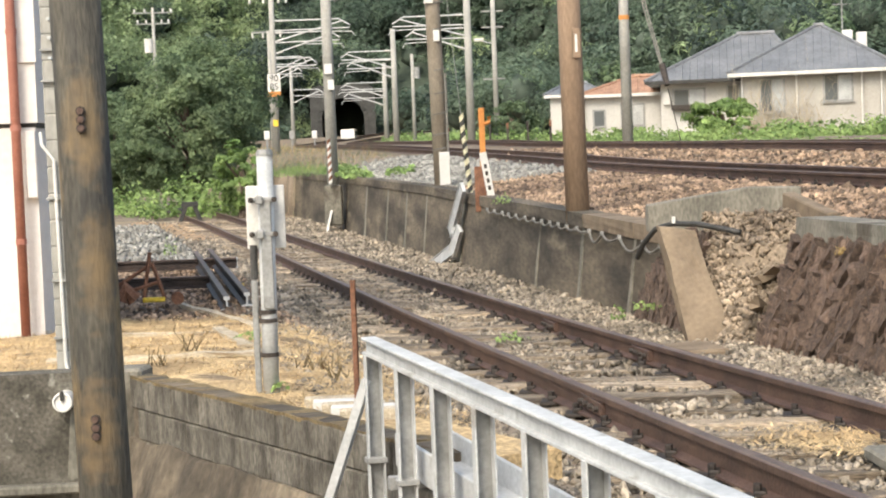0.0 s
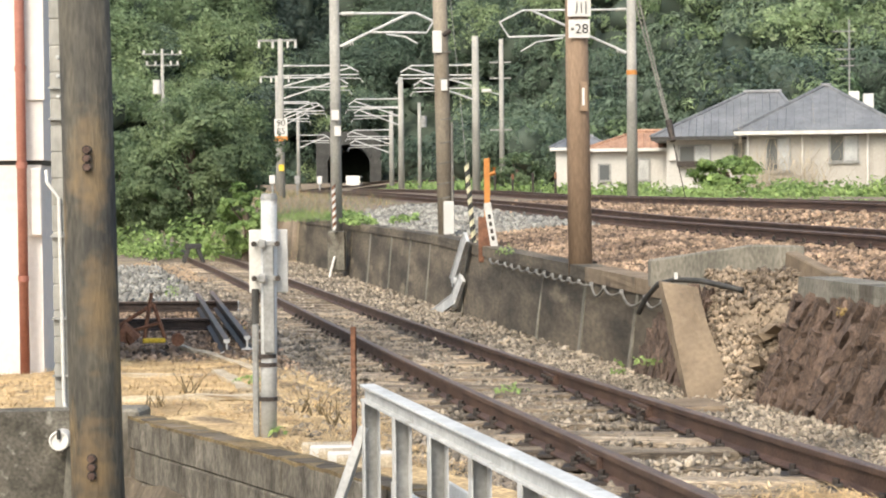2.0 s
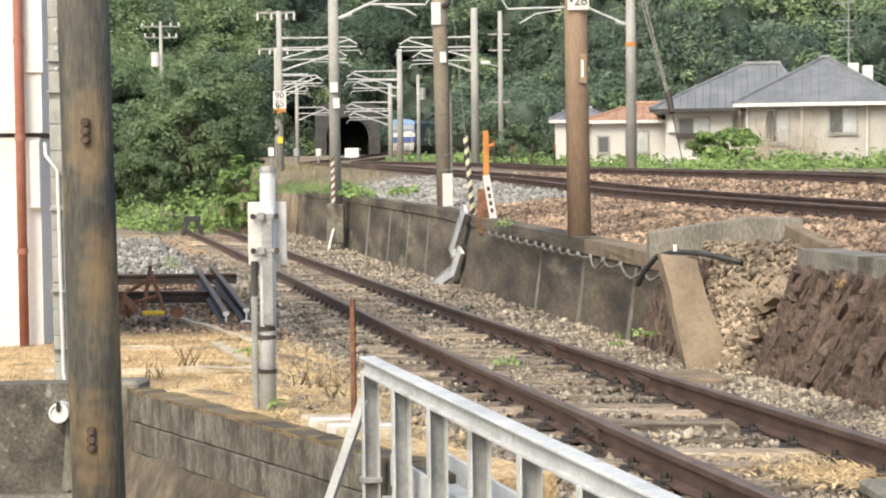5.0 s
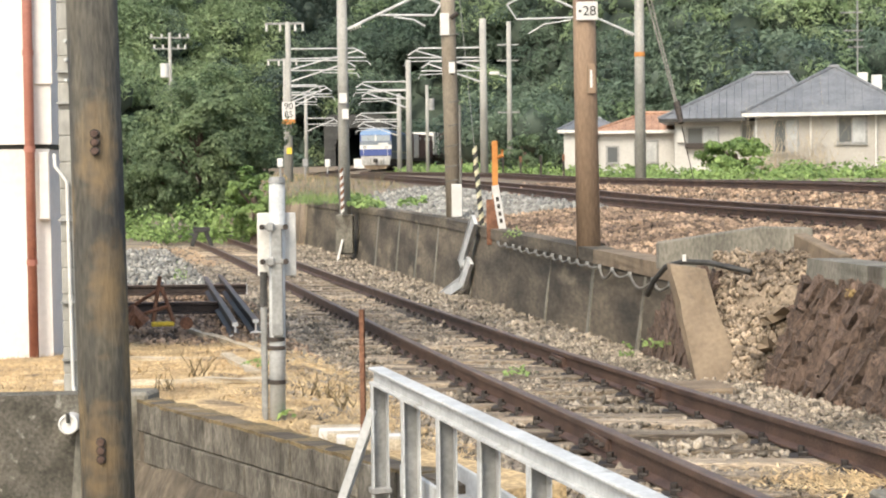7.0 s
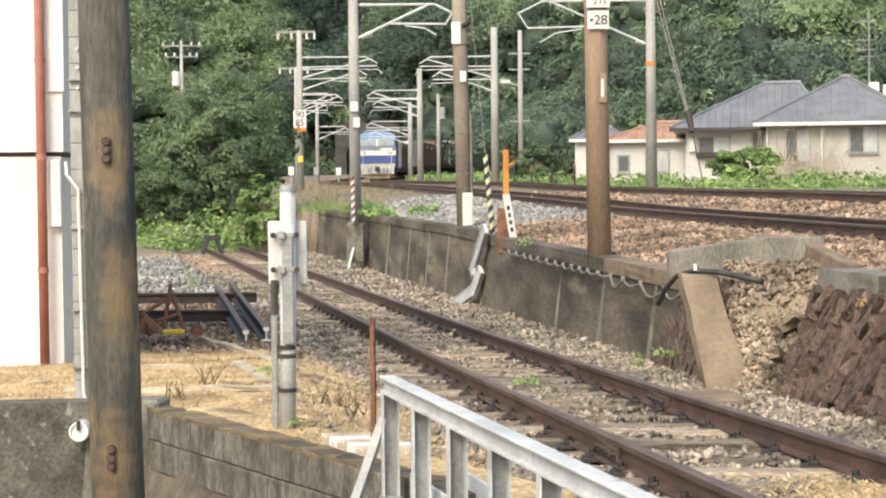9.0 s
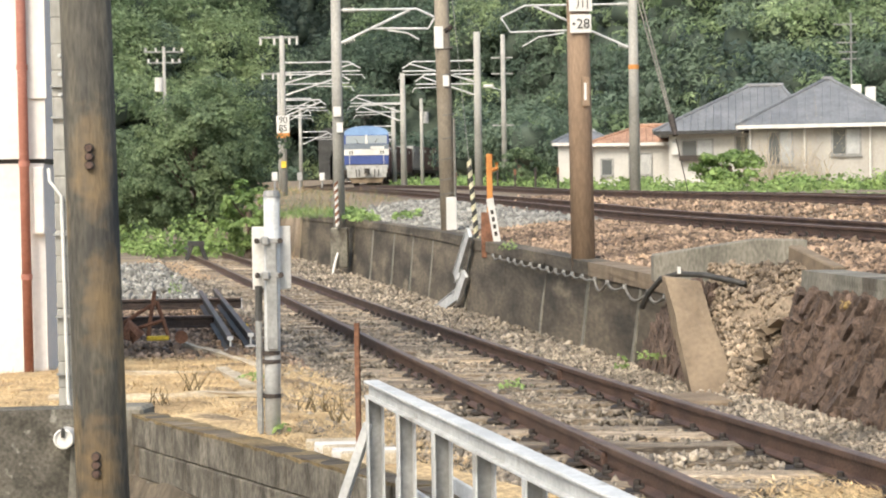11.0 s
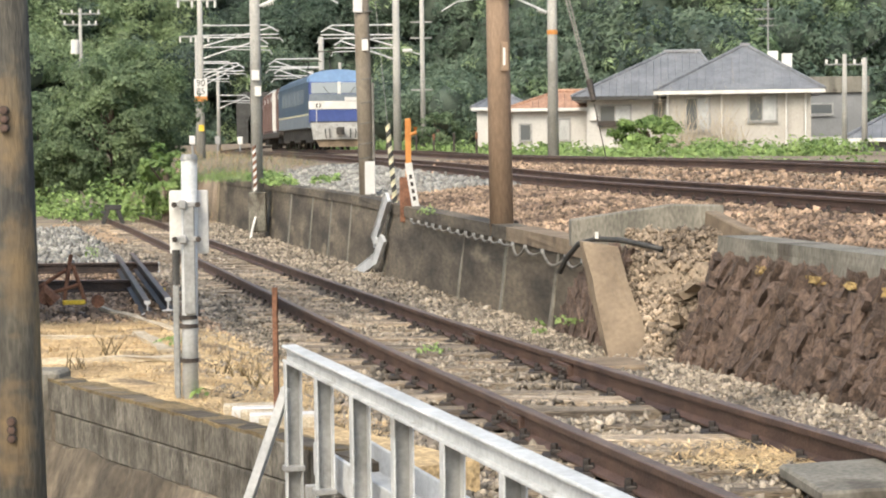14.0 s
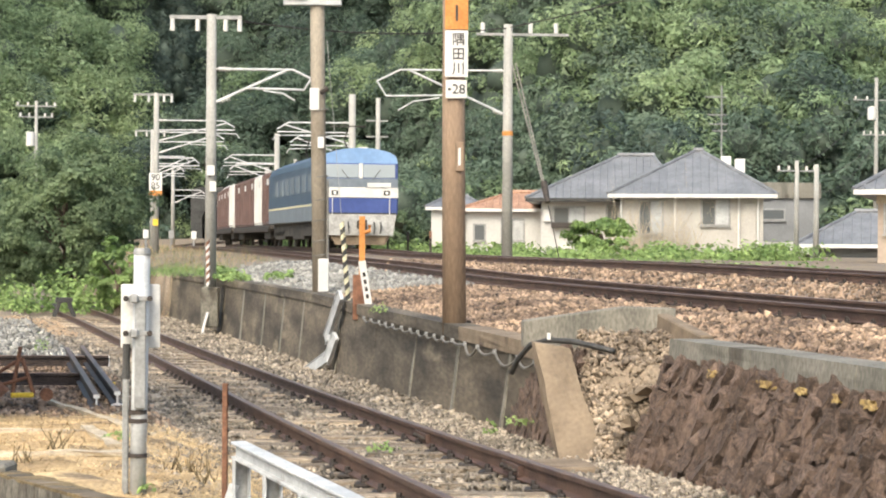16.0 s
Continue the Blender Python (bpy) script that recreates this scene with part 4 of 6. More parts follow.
def drain_stub():
    t = thing("drain_pipe_stub", -2.4, 12.3, 0.05, 0, "short white plastic pipe stub through the concrete wall", "pipe")
    bm = bmesh.new()
    for r0, r1, y0, y1 in ((0.062, 0.062, -0.1, 0.06),):
        n = 20
        rings = [[bm.verts.new((r * math.cos(2 * math.pi * k / n), y, r * math.sin(2 * math.pi * k / n))) for k in range(n)] for r, y in ((0.062, 0.06), (0.062, -0.1), (0.052, -0.104), (0.05, -0.09))]
        for a, b in zip(rings, rings[1:]):
            for k in range(n):
                bm.faces.new((a[k], a[(k + 1) % n], b[(k + 1) % n], b[k]))
        bm.faces.new(rings[-1])
    part("pipe", bm, "white", t)
    part("lip", tb([(0.0, -0.105, 0.01), (0.0, -0.105, 0.07)], 0.012, 6), "black", t)


drain_stub()


def yard_building():
    t = thing("white_building", -3.6, 17.6, -0.1, 3, "white rendered building corner with a rust-red downpipe", "building")
    part("lower_wall", bx(-6, 0.02, 0, 5, -0.1, 1.93), "wall_white", t)
    part("upper_wall", bx(-6, 0.05, -0.04, 5, 1.97, 6.0), "wall_white", t)
    # Black strip along the joint, in place of the shadow under the upper wall.
    part("joint", bx(-6, 0.03, 0.01, 5, 1.925, 1.975), "black", t, "wall joint with its shadow painted black")
    part("corner_strip", bx(-0.1, 0.07, -0.07, -0.04, 2.5, 6.0, 0.005), "wall_white", t)
    p = part("downpipe", tb([(-0.13, -0.13, 0.0), (-0.13, -0.13, 5.9)], 0.043, 14), "pipe_red", t, "rust-red round downpipe", smooth=True)
    for z in (0.9, 1.9, 2.75, 4.0):
        part("pipe_collar", tb([(-0.13, -0.13, z), (-0.13, -0.13, z + 0.05)], 0.05, 12), "pipe_red", p)
    part("meter_box", bx(-0.07, 0.03, -0.09, -0.01, 1.3, 1.9, 0.01), "wall_white", t)


yard_building()


def spare_rail(x, y, z, rz, length, label, tilt=0):
    t = thing("spare_rail", x, y, z, rz, label, "rail", "loose rails in the yard")
    bm = bmesh.new()
    sweep(bm, [(0, 0, 0.15), (0, length / 2, 0.15), (0, length, 0.15 + tilt)], RAIL, top=(6, 7, 8))
    part("rail_body", bm, ["rail_dark", "railhead"], t)
    bm = prism(bmesh.new(), [(a, b + 0.15) for a, b in RAIL], -0.012, -0.002, "y")
    part("painted_end", bm, "white", t, "white-painted rail end")
    return t


for x0, y0 in ((-2.3, 20.75), (-2.13, 21.2)):
    spare_rail(x0, y0, -0.13, 9, 9.5, "long dark rail lying on the yard with white-painted end")
for y0, L in ((28.6, 4.0), (24.8, 3.2)):
    spare_rail(-2.95 if y0 < 26 else -3.0, y0, -0.17, 88, L, "dark rusty rail laid across the yard")

def timber(x, y, z, rz, L, w=0.075, h=0.045, m="wood_pale", label="pale weathered timber edging lying in dry grass"):
    a = radians(rz)
    z0, z1 = ground_z(x, y) + 0.012, ground_z(x - L * math.sin(a), y + L * math.cos(a)) + 0.012
    t = thing("timber_beam", x, y, z0, rz, label, "timber")
    t.matrix_basis = t.matrix_basis @ Matrix.Rotation(math.atan2(z1 - z0, L), 4, "X")
    bm = bx(-w / 2, w / 2, 0, L, 0, h)
    bmesh.ops.subdivide_edges(bm, edges=[e for e in bm.edges if e.calc_length() > L * 0.9], cuts=6)
    for v in bm.verts:
        v.co += Vector((RNG.normal(0, 0.008), 0, RNG.normal(0, 0.006)))
    part("beam", bm, m, t)


timber(-1.62, 17.5, 0.05, 17, 4.4)
timber(-1.55, 15.3, 0.06, 12, 2.3, 0.12)
timber(-1.35, 14.3, 0.06, 84, 1.6, 0.08)
timber(-3.1, 17.2, 0.06, -84, 1.7, 0.07)
for k in range(5):
    t = thing("plank", -0.62 + 0.055 * k, 10.75 - 0.13 * k, 0.19, 2, "short white-grey plank in a step beside the rail post", "plank", "planks by the guard rail")
    part("board", bx(-0.17, 0.17, -0.05, 0.05, -0.06, 0.02, 0.006), "white" if k % 2 else "wood_pale", t)


def yellow_block(x, y, z):
    t = thing("yellow_marker", x, y, z, 0, "small yellow-painted block beside the loose rails", "marker")
    part("block_body", bx(-0.08, 0.08, -0.04, 0.04, 0, 0.06, 0.008), "yellow", t)


yellow_block(-2.55, 24.3, -0.16)


def rust_frame():
    """A derelict switch stand: bent rusty bars over a yellow base bar."""
    t = thing("switch_stand", -3.1, 21.0, -0.12, 10, "derelict rusty switch stand with a yellow base bar", "switch stand")
    part("base_bar", bx(-0.12, 0.12, -0.04, 0.04, 0.09, 0.14, 0.01), "yellow", t)
    part("casting", tb([(-0.35, 0, 0.12), (-0.3, 0, 0.24), (-0.2, 0, 0.12)], 0.09, 8), "rust", t)
    part("weight", tb([(0.25, -0.05, 0.12), (0.25, 0.1, 0.12)], 0.07, 10), "rust", t)
    for a, b in (((-0.5, 0, 0.2), (0.0, 0.05, 0.5)), ((0.0, 0.05, 0.5), (0.12, 0, 0.12)), ((-0.1, 0, 0.14), (-0.02, 0.04, 0.62)), ((-0.3, 0, 0.2), (0.05, 0, 0.3))):
        part("bar", tb([a, b], 0.022, 6), "rust", t)


rust_frame()


def rust_post(x, y, z, h):
    t = thing("rusty_stake", x, y, z, 0, "thin rusty steel stake", "stake")
    bm = bx(-0.015, 0.015, -0.004, 0.004, -0.1, h, 0.001)
    box(bm, 0.009, 0.015, -0.004, 0.03, -0.1, h, 0.001)
    part("bar", bm, "rust", t)


rust_post(-0.49, 10.5, 0.1, 0.76)


def buffer_stop():
    t = thing("buffer_stop", -7.5, 59.0, -0.6, 10, "small dark timber buffer stop at the siding's end", "buffer stop")
    for s in (-1, 1):
        part("leg", bx(-0.09, 0.09, -0.09, 0.09, 0, 0.75, 0.02, rot=Matrix.Translation((s * 0.42, 0, 0)) @ Matrix.Rotation(-s * 0.35, 4, "Y")), "black", t)
    part("beam", bx(-0.35, 0.35, -0.12, 0.12, 0.6, 0.82, 0.02), "black", t)
    t.matrix_basis = t.matrix_basis @ Matrix.Scale(0.7, 4)


buffer_stop()


# ---- along the wall ----
def sign_pole():
    t = thing("sign_pole", 1.41, 20.5, 0.68, 0, "thick brown concrete pole with stacked position signs", "pole")
    part("shaft", tb([(0, 0, -0.1), (-0.02, 0, 2.0), (-0.03, 0, 4.6)], 0.125, 24, 0.112), "pole_brown", t, smooth=True)
    s = part("orange_sign", bx(-0.125, 0.115, -0.145, -0.13, 3.14, 3.5, 0.003), "orange", t, "orange plate with a dark figure")
    writing("1", 0.24, "black", s, pose(-0.005, -0.15, 3.3, 90))
    s = part("white_sign", bx(-0.125, 0.115, -0.15, -0.134, 2.65, 3.13, 0.003), "white", t, "white plate with black characters")
    for k, ch in enumerate("隅田川"):
        writing(ch, 0.14, "black", s, pose(0.015, -0.155, 3.03 - 0.15 * k, 90))
    s = part("number_sign", bx(-0.115, 0.105, -0.147, -0.131, 2.43, 2.62, 0.003), "white", t, "small white number plate")
    writing("28", 0.14, "black", s, pose(0.02, -0.152, 2.52, 90))
    part("dot", bx(-0.09, -0.062, -0.152, -0.146, 2.51, 2.535), "black", s)
    f = part("label_holder", bx(-0.005, 0.075, -0.138, -0.118, 1.68, 1.98, 0.003), "pole_brown", t, "small framed label")
    for a in ((-0.008, 0.0), (0.068, 0.077)):
        part("frame_edge", bx(a[0], a[1], -0.142, -0.118, 1.68, 1.98), "concrete_tan", f)
    part("label_strip", bx(0.02, 0.045, -0.142, -0.136, 1.74, 1.92), "white", f)
    t.matrix_basis = pose(1.678, 24.4, 0.505) @ Matrix.Scale(1.19, 4)


sign_pole()


def band_pole():
    t = thing("line_pole", 0.02, 34.2, 0.5, 0, "grey-brown concrete line pole with white tags and steel bands", "pole")
    part("shaft", tb([(0.02, 0, -0.1), (-0.04, 0, 3), (-0.1, 0, 7.6)], 0.14, 20, 0.115), "pole_conc", t, smooth=True)
    for z in (0.9, 1.15, 1.5, 1.85, 2.25, 2.95, 3.4):
        part("band", tb([(0, 0, z), (-0.003, 0, z + 0.02)], 0.142, 16), "cable_grey", t)
    part("tag", bx(-0.05, 0.06, -0.16, -0.135, 2.75, 2.94, 0.004), "white", t, "white tag")
    part("tag", bx(-0.19, -0.03, -0.16, -0.13, 3.4, 3.78, 0.004), "white", t, "white tag")
    part("bracket", tb([(0.0, -0.12, 3.7), (0.12, -0.16, 3.78)], 0.04, 8), "fitting", t)
    part("guard_plate", bx(-0.03, 0.15, -0.2, -0.17, 0.28, 0.85, 0.01), "white", t, "white plastic cable cover at the foot")
    part("cable", tb([(0.13, -0.12, 0.3), (0.13, -0.11, 2.2)], 0.02, 8), "cable_grey", t)
    part("crossarm", bx(-0.65, 0.35, -0.16, -0.06, 5.2, 5.29, 0.01), "galv", t)
    part("lamp_bracket", bx(-0.6, -0.25, -0.2, -0.02, 5.29, 5.36, 0.01), "white", t)
    t.matrix_basis = pose(0.02, 37.5, 0.39) @ Matrix.Scale(1.097, 4)


band_pole()


def striped_guard(x, y, z, L, lean, stripe="black", rad=0.04, pale="cream_paint", label="black and yellow-white striped guard over a guy wire"):
    t = thing("guy_guard", x, y, z, 0, label, "guy guard", "striped guy guards")
    n = max(6, int(L / 0.09))
    for k in range(n):
        a, b = k / n, (k + 1) / n
        bm = tb([(-lean * a, 0, L * a), (-lean * b, 0, L * b)], rad, 10)
        for v in bm.verts:
            v.co.z += 0.9 * (v.co.x + lean * v.co.z / L)
        part("stripe", bm, (pale, stripe)[k % 2], t)
    part("wire", tb([(-lean, 0, L), (-lean * 3.2, 0, L * 3.2)], 0.005, 5), "galv_dull", t)


striped_guard(0.5, 33.0, 0.58, 1.38, 0.12)
striped_guard(-2.75, 49.6, 0.55, 1.1, 0.02, "rust", 0.05, "white", "faded red and white striped guard over a guy wire")


def orange_marker():
    t = thing("orange_marker_post", 0.59, 27.1, 0.66, 0, "orange-painted steel marker post with a rusty base", "marker post")
    part("post", bx(-0.04, 0.04, -0.03, 0.03, 0.3, 1.32, 0.004), "orange", t)
    part("rusty_base", bx(-0.125, 0.05, -0.05, 0.05, -0.1, 0.52, 0.008), "rust", t)
    part("lamp_hook", tb([(0.04, -0.02, 1.1), (0.1, -0.04, 1.12), (0.1, -0.04, 1.2)], 0.03, 8), "orange", t)
    p = part("notice", bx(-0.05, 0.05, -0.008, 0.008, 0.1, 0.72, 0.003), "white", t, "leaning white notice board")
    p.matrix_basis = pose(0.11, -0.06, 0, 0, -9, 0)
    for k in range(4):
        part("text_bar", bx(-0.02, 0.02, -0.012, -0.008, 0.2 + 0.1 * k, 0.26 + 0.1 * k), "fitting", p)
    t.matrix_basis = pose(0.686, 31.5, 0.508) @ Matrix.Scale(1.162, 4)


orange_marker()


def wall_conduit():
    t = thing("wall_conduit", 0, 0, 0, 0, "grey steel cable trough stepping down the retaining wall", "conduit")
    stops = [((0.41, 32.5, 0.76), (0.19, 33.5, 0.0)), ((0.33, 32.9, 0.06), (0.2, 33.2, -0.34)), ((0.22, 33.15, -0.28), (-0.17, 34.6, -0.66))]
    for p, q in stops:
        p, q = Vector(p), Vector(q)
        d = (q - p).normalized()
        face = Vector((-0.86, -0.5, 0.12))
        side = d.cross(face).normalized()
        face = side.cross(d)
        bm = bx(-0.095, 0.095, -0.03, 0.03, -0.03, (q - p).length + 0.03, 0.008)
        box(bm, -0.1, -0.085, 0.025, 0.042, -0.03, (q - p).length + 0.03)
        box(bm, 0.085, 0.1, 0.025, 0.042, -0.03, (q - p).length + 0.03)
        o = part("trough", bm, "galv", t)
        o.matrix_basis = Matrix.Translation(p + face * 0.05) @ Matrix((side, face, d)).transposed().to_4x4()
    part("elbow", bx(-0.11, 0.11, -0.05, 0.05, -0.06, 0.06, 0.01), "galv", t).matrix_basis = pose(0.24, 33.2, 0.02, 0, 0, 60)
    t2 = thing("drain_hose", 0, 0, 0, 0, "thin white pipe leaning on the retaining wall", "pipe")
    part("pipe", tb([(-2.56, 50.3, 0.47), (-2.62, 50.1, 0.44), (-2.85, 49.5, -0.48), (-2.88, 49.4, -0.7)], 0.035, 8), "white", t2)


wall_conduit()


def wall_cable():
    t = thing("wall_cable", 0, 0, 0, 0, "grey signal cable looped along the wall top", "cable")
    pts, cr = [], random.Random(12)
    y = 30.5
    while y > 18.5:
        seg = cr.uniform(0.55, 0.8) if y > 23 else cr.uniform(0.7, 1.15)
        seg = min(seg, y - 18.4)
        deep = cr.uniform(0.025, 0.05) if y > 23 else cr.uniform(0.05, 0.12)
        for f in (0, 0.17, 0.33, 0.5, 0.67, 0.83):
            yy = y - seg * f
            pts.append((wall_x(yy) + 0.07 - 0.02 * math.sin(f * math.pi), yy, wall_top(yy) - 0.17 - deep * math.sin(f * math.pi)))
        part("clip", bx(-0.012, 0.03, -0.012, 0.012, -0.02, 0.03, 0.003), "galv_dull", t).matrix_basis = pose(wall_x(y) + 0.06, y, wall_top(y) - 0.17)
        y -= seg
    part("sheath", tb(pts, 0.015, 8), "cable_grey", t, smooth=True)
    t2 = thing("black_hose", 0, 0, 0, 0, "thick black hose bent over the broken wall end", "hose")
    part("sheath", tb([(1.8, 18.4, 0.4), (1.86, 18.35, 0.54), (1.96, 18.2, 0.68), (2.1, 17.95, 0.735), (2.3, 17.75, 0.73), (2.5, 17.5, 0.69), (2.62, 17.4, 0.66)], 0.026, 10), "rubber", t2, smooth=True)
    part("tie", bx(2.08, 2.11, 17.9, 17.93, 0.74, 0.8), "white", t2)


wall_cable()


# ---- overhead line masts ----
def mast(x, y, z0, h, r, label, arms=(), side=1, top=None, mats="pole_grey", name="catenary_mast"):
    """A mast with bracket arms; each arm: height, reach."""
    t = thing(name, x, y, z0, 0, label, "mast", "overhead line masts")
    part("shaft", tb([(0, 0, -0.3), (0, 0, h)], r, 14, r * 0.8), mats, t, smooth=True)
    for (za, reach, style) in arms:
        bm = bmesh.new()
        s = side
        if style == "big":
            tube(bm, [(s * 0.1, 0, za), (s * reach * 0.82, 0, za), (s * reach, 0, za - 0.16 * reach * 0.55)], 0.032, 8)
            tube(bm, [(s * reach, 0, za - 0.16 * reach * 0.55), (s * reach * 0.93, 0, za - 0.2 * reach), (s * reach * 0.38, 0, za - 0.19 * reach)], 0.03, 8)
            tube(bm, [(s * 0.12, 0, za - 0.33 * reach), (s * reach * 0.75, 0, za - 0.02)], 0.036, 8)
            tube(bm, [(s * reach * 0.52, 0, za - 0.21 * reach), (s * reach * 0.72, 0, za - 0.24 * reach), (s * reach * 0.84, 0, za - 0.31 * reach)], 0.024, 6)
        else:
            tube(bm, [(s * 0.1, 0, za), (s * reach * 0.85, 0, za), (s * reach, 0, za - 0.3)], 0.035, 8)
            tube(bm, [(s * 0.1, 0, za - 0.95), (s * reach * 0.9, 0, za - 0.1)], 0.035, 8)
            tube(bm, [(s * 0.1, 0, za - 0.45), (s * reach, 0, za - 0.42)], 0.03, 8)
            tube(bm, [(s * reach * 0.5, 0, za - 0.55), (s * reach * 1.02, 0, za - 0.6), (s * reach * 1.06, 0, za - 0.8)], 0.024, 6)
        a = part("bracket_arm", bm, "galv", t, "galvanised tube bracket arm")
        for zz in (za, za - 0.33 * reach if style == "big" else za - 0.95):
            bm = bmesh.new()
            for k in range(5):
                tube(bm, [(s * (0.2 + 0.06 * k), 0, zz + (0.006 + 0.02 * k if zz != za else 0)), (s * (0.225 + 0.06 * k), 0, zz + (0.014 + 0.02 * k if zz != za else 0))], 0.065, 10)
            part("insulator", bm, "insulator", a)
    if top == "cross":
        part("crossarm", bx(-1.05, 0.75, -0.05, 0.05, h - 0.12, h - 0.03), "galv_dull", t)
        for sx in (-0.98, -0.35, 0.35, 0.7):
            part("insulator", tb([(sx, 0, h - 0.12), (sx, 0, h - 0.42)], 0.06, 8), "insulator", t)
    return t


a = mast(-2.72, 50.0, 0.4, 6.95, 0.15, "grey concrete overhead line mast beside the wall", [(5.58, 2.5, "big")], 1, "cross")
part("tag", bx(-0.1, 0.1, -0.2, -0.15, 2.9, 3.15), "white", a)
part("tag", bx(-0.02, 0.14, -0.2, -0.15, 2.5, 2.75), "white", a)
part("wall_foot", bx(-0.22, 0.22, -0.3, 0.2, -0.9, 0.1, 0.03), "concrete_grey", a)
T = mast(5.88, 61.7, 0.9, 7.6, 0.175, "grey concrete mast with orange band and guy wires", [(6.15, 4.1, "big")], -1, None)
part("band", tb([(0, 0, 4.12), (0, 0, 4.26)], 0.165, 14), "orange", T, "orange band")
part("crossarm", bx(-1.0, 1.9, -0.05, 0.05, 7.25, 7.33), "galv_dull", T)
for sx in (-0.8, 0.7, 1.5):
    part("insulator", tb([(sx, 0, 7.33), (sx, 0, 7.65)], 0.07, 8), "insulator", T)
for dx in (0.0, 0.12):
    part("guy_wire", tb([(0.12 + dx, 0, 6.4), (1.0 + dx * 0.4, -2.0, 2.1)], 0.024, 6), "cable_grey", T)
part("guy_grip", tb([(0.93, -1.85, 2.62), (1.03, -2.1, 2.0)], 0.11, 8, 0.09), "fitting", T)
part("guy_rod", tb([(1.05, -2.1, 1.9), (1.35, -2.6, 0.2)], 0.016, 6), "fitting", T)
D = mast(-7.5, 91.7, 0.8, 7.7, 0.15, "grey concrete mast carrying a speed sign", [(6.45, 3.6, "pair"), (5.9, 3.1, "pair")], 1, "cross")
s = part("speed_sign", bx(-0.3, 0.3, -0.24, -0.2, 3.2, 4.0, 0.01), "white", D, "white and orange speed board")
part("sign_foot", bx(-0.3, 0.3, -0.245, -0.2, 2.98, 3.2, 0.01), "orange", s)
writing("90", 0.42, "black", s, pose(0, -0.25, 3.8, 90))
writing("85", 0.42, "black", s, pose(0, -0.25, 3.42, 90))
part("tag", bx(-0.12, 0.12, -0.22, -0.16, 1.6, 1.9), "yellow", D)
mast(-10.0, 119.6, 1.0, 7.4, 0.15, "grey mast farther along the line", [(5.8, 2.2, "pair"), (5.2, 1.9, "pair")], 1, "cross")
mast(-11.0, 150, 1.0, 6.4, 0.15, "grey mast near the tunnel", [(4.6, 2.4, "pair")], 1)
mast(1.48, 90, 1.0, 7.4, 0.19, "grey concrete mast beyond the far track", [(6.1, 3.4, "pair"), (5.5, 2.8, "pair")], -1)
mast(-2.35, 110, 1.1, 6.6, 0.18, "grey concrete mast beyond the far track", [(5.4, 2.9, "pair"), (4.9, 2.6, "pair")], -1)
mast(-3.55, 135, 1.2, 5.6, 0.18, "grey concrete mast farther along the line", [(4.3, 3.0, "pair"), (3.7, 2.8, "pair")], -1)
mast(-9.2, 110, 1.0, 5.6, 0.13, "slim grey mast by the line", [(5.3, 2.6, "pair")], 1)
H = mast(2.95, 100, 1.0, 8.0, 0.14, "slim utility pole with a street lamp", (), 1, None, "pole_grey", "utility_pole")
part("lamp_arm", tb([(0, 0, 5.2), (-0.8, 0, 5.4)], 0.03, 6), "galv", H)
part("lamp_head", bx(-1.0, -0.5, -0.1, 0.1, 5.34, 5.5, 0.03), "white", H)
for z in (6.0, 6.8, 3.4):
    part("crossarm", bx(-0.6, 0.5, -0.04, 0.04, z, z + 0.07), "galv_dull", H)
K = mast(-1.45, 120, 1.0, 5.7, 0.12, "short utility pole with grey transformer", (), 1, None, "pole_grey", "utility_pole")
part("transformer", tb([(0.25, 0, 4.2), (0.25, 0, 4.9)], 0.2, 12), "galv_dull", K)


def utility_pole(x, y, z0, h, r=0.14, arms=((0.3, 1.3), (1.0, 1.1)), extra=True):
    t = thing("utility_pole", x, y, z0, 8, "grey concrete utility pole with crossarms and insulators", "utility pole", "utility poles")
    part("shaft", tb([(0, 0, -0.3), (0, 0, h)], r, 12, r * 0.7), "pole_grey", t, smooth=True)
    for d, w in arms:
        c = part("crossarm", bx(-w, w, -0.05, 0.05, h - d - 0.08, h - d), "galv_dull", t)
        for sx in (-0.9, -0.4, 0.5, 0.9):
            part("insulator", tb([(sx * w, 0, h - d), (sx * w, 0, h - d + 0.22)], 0.07, 8), "insulator", c)
    if extra:
        part("transformer", tb([(-0.35, 0, h - 2.9), (-0.35, 0, h - 2.0)], 0.28, 12), "white", t)
    return t


utility_pole(-18.2, 128.7, 1.5, 9.2)
utility_pole(24.9, 102, 0.9, 5.2, 0.15, ((0.5, 1.1),), False)
utility_pole(24.65, 96.9, 0.8, 4.9, 0.16, (), False)
utility_pole(38.4, 134.6, 2.0, 11.3, 0.17, ((1.5, 1.7), (3.9, 1.0)))


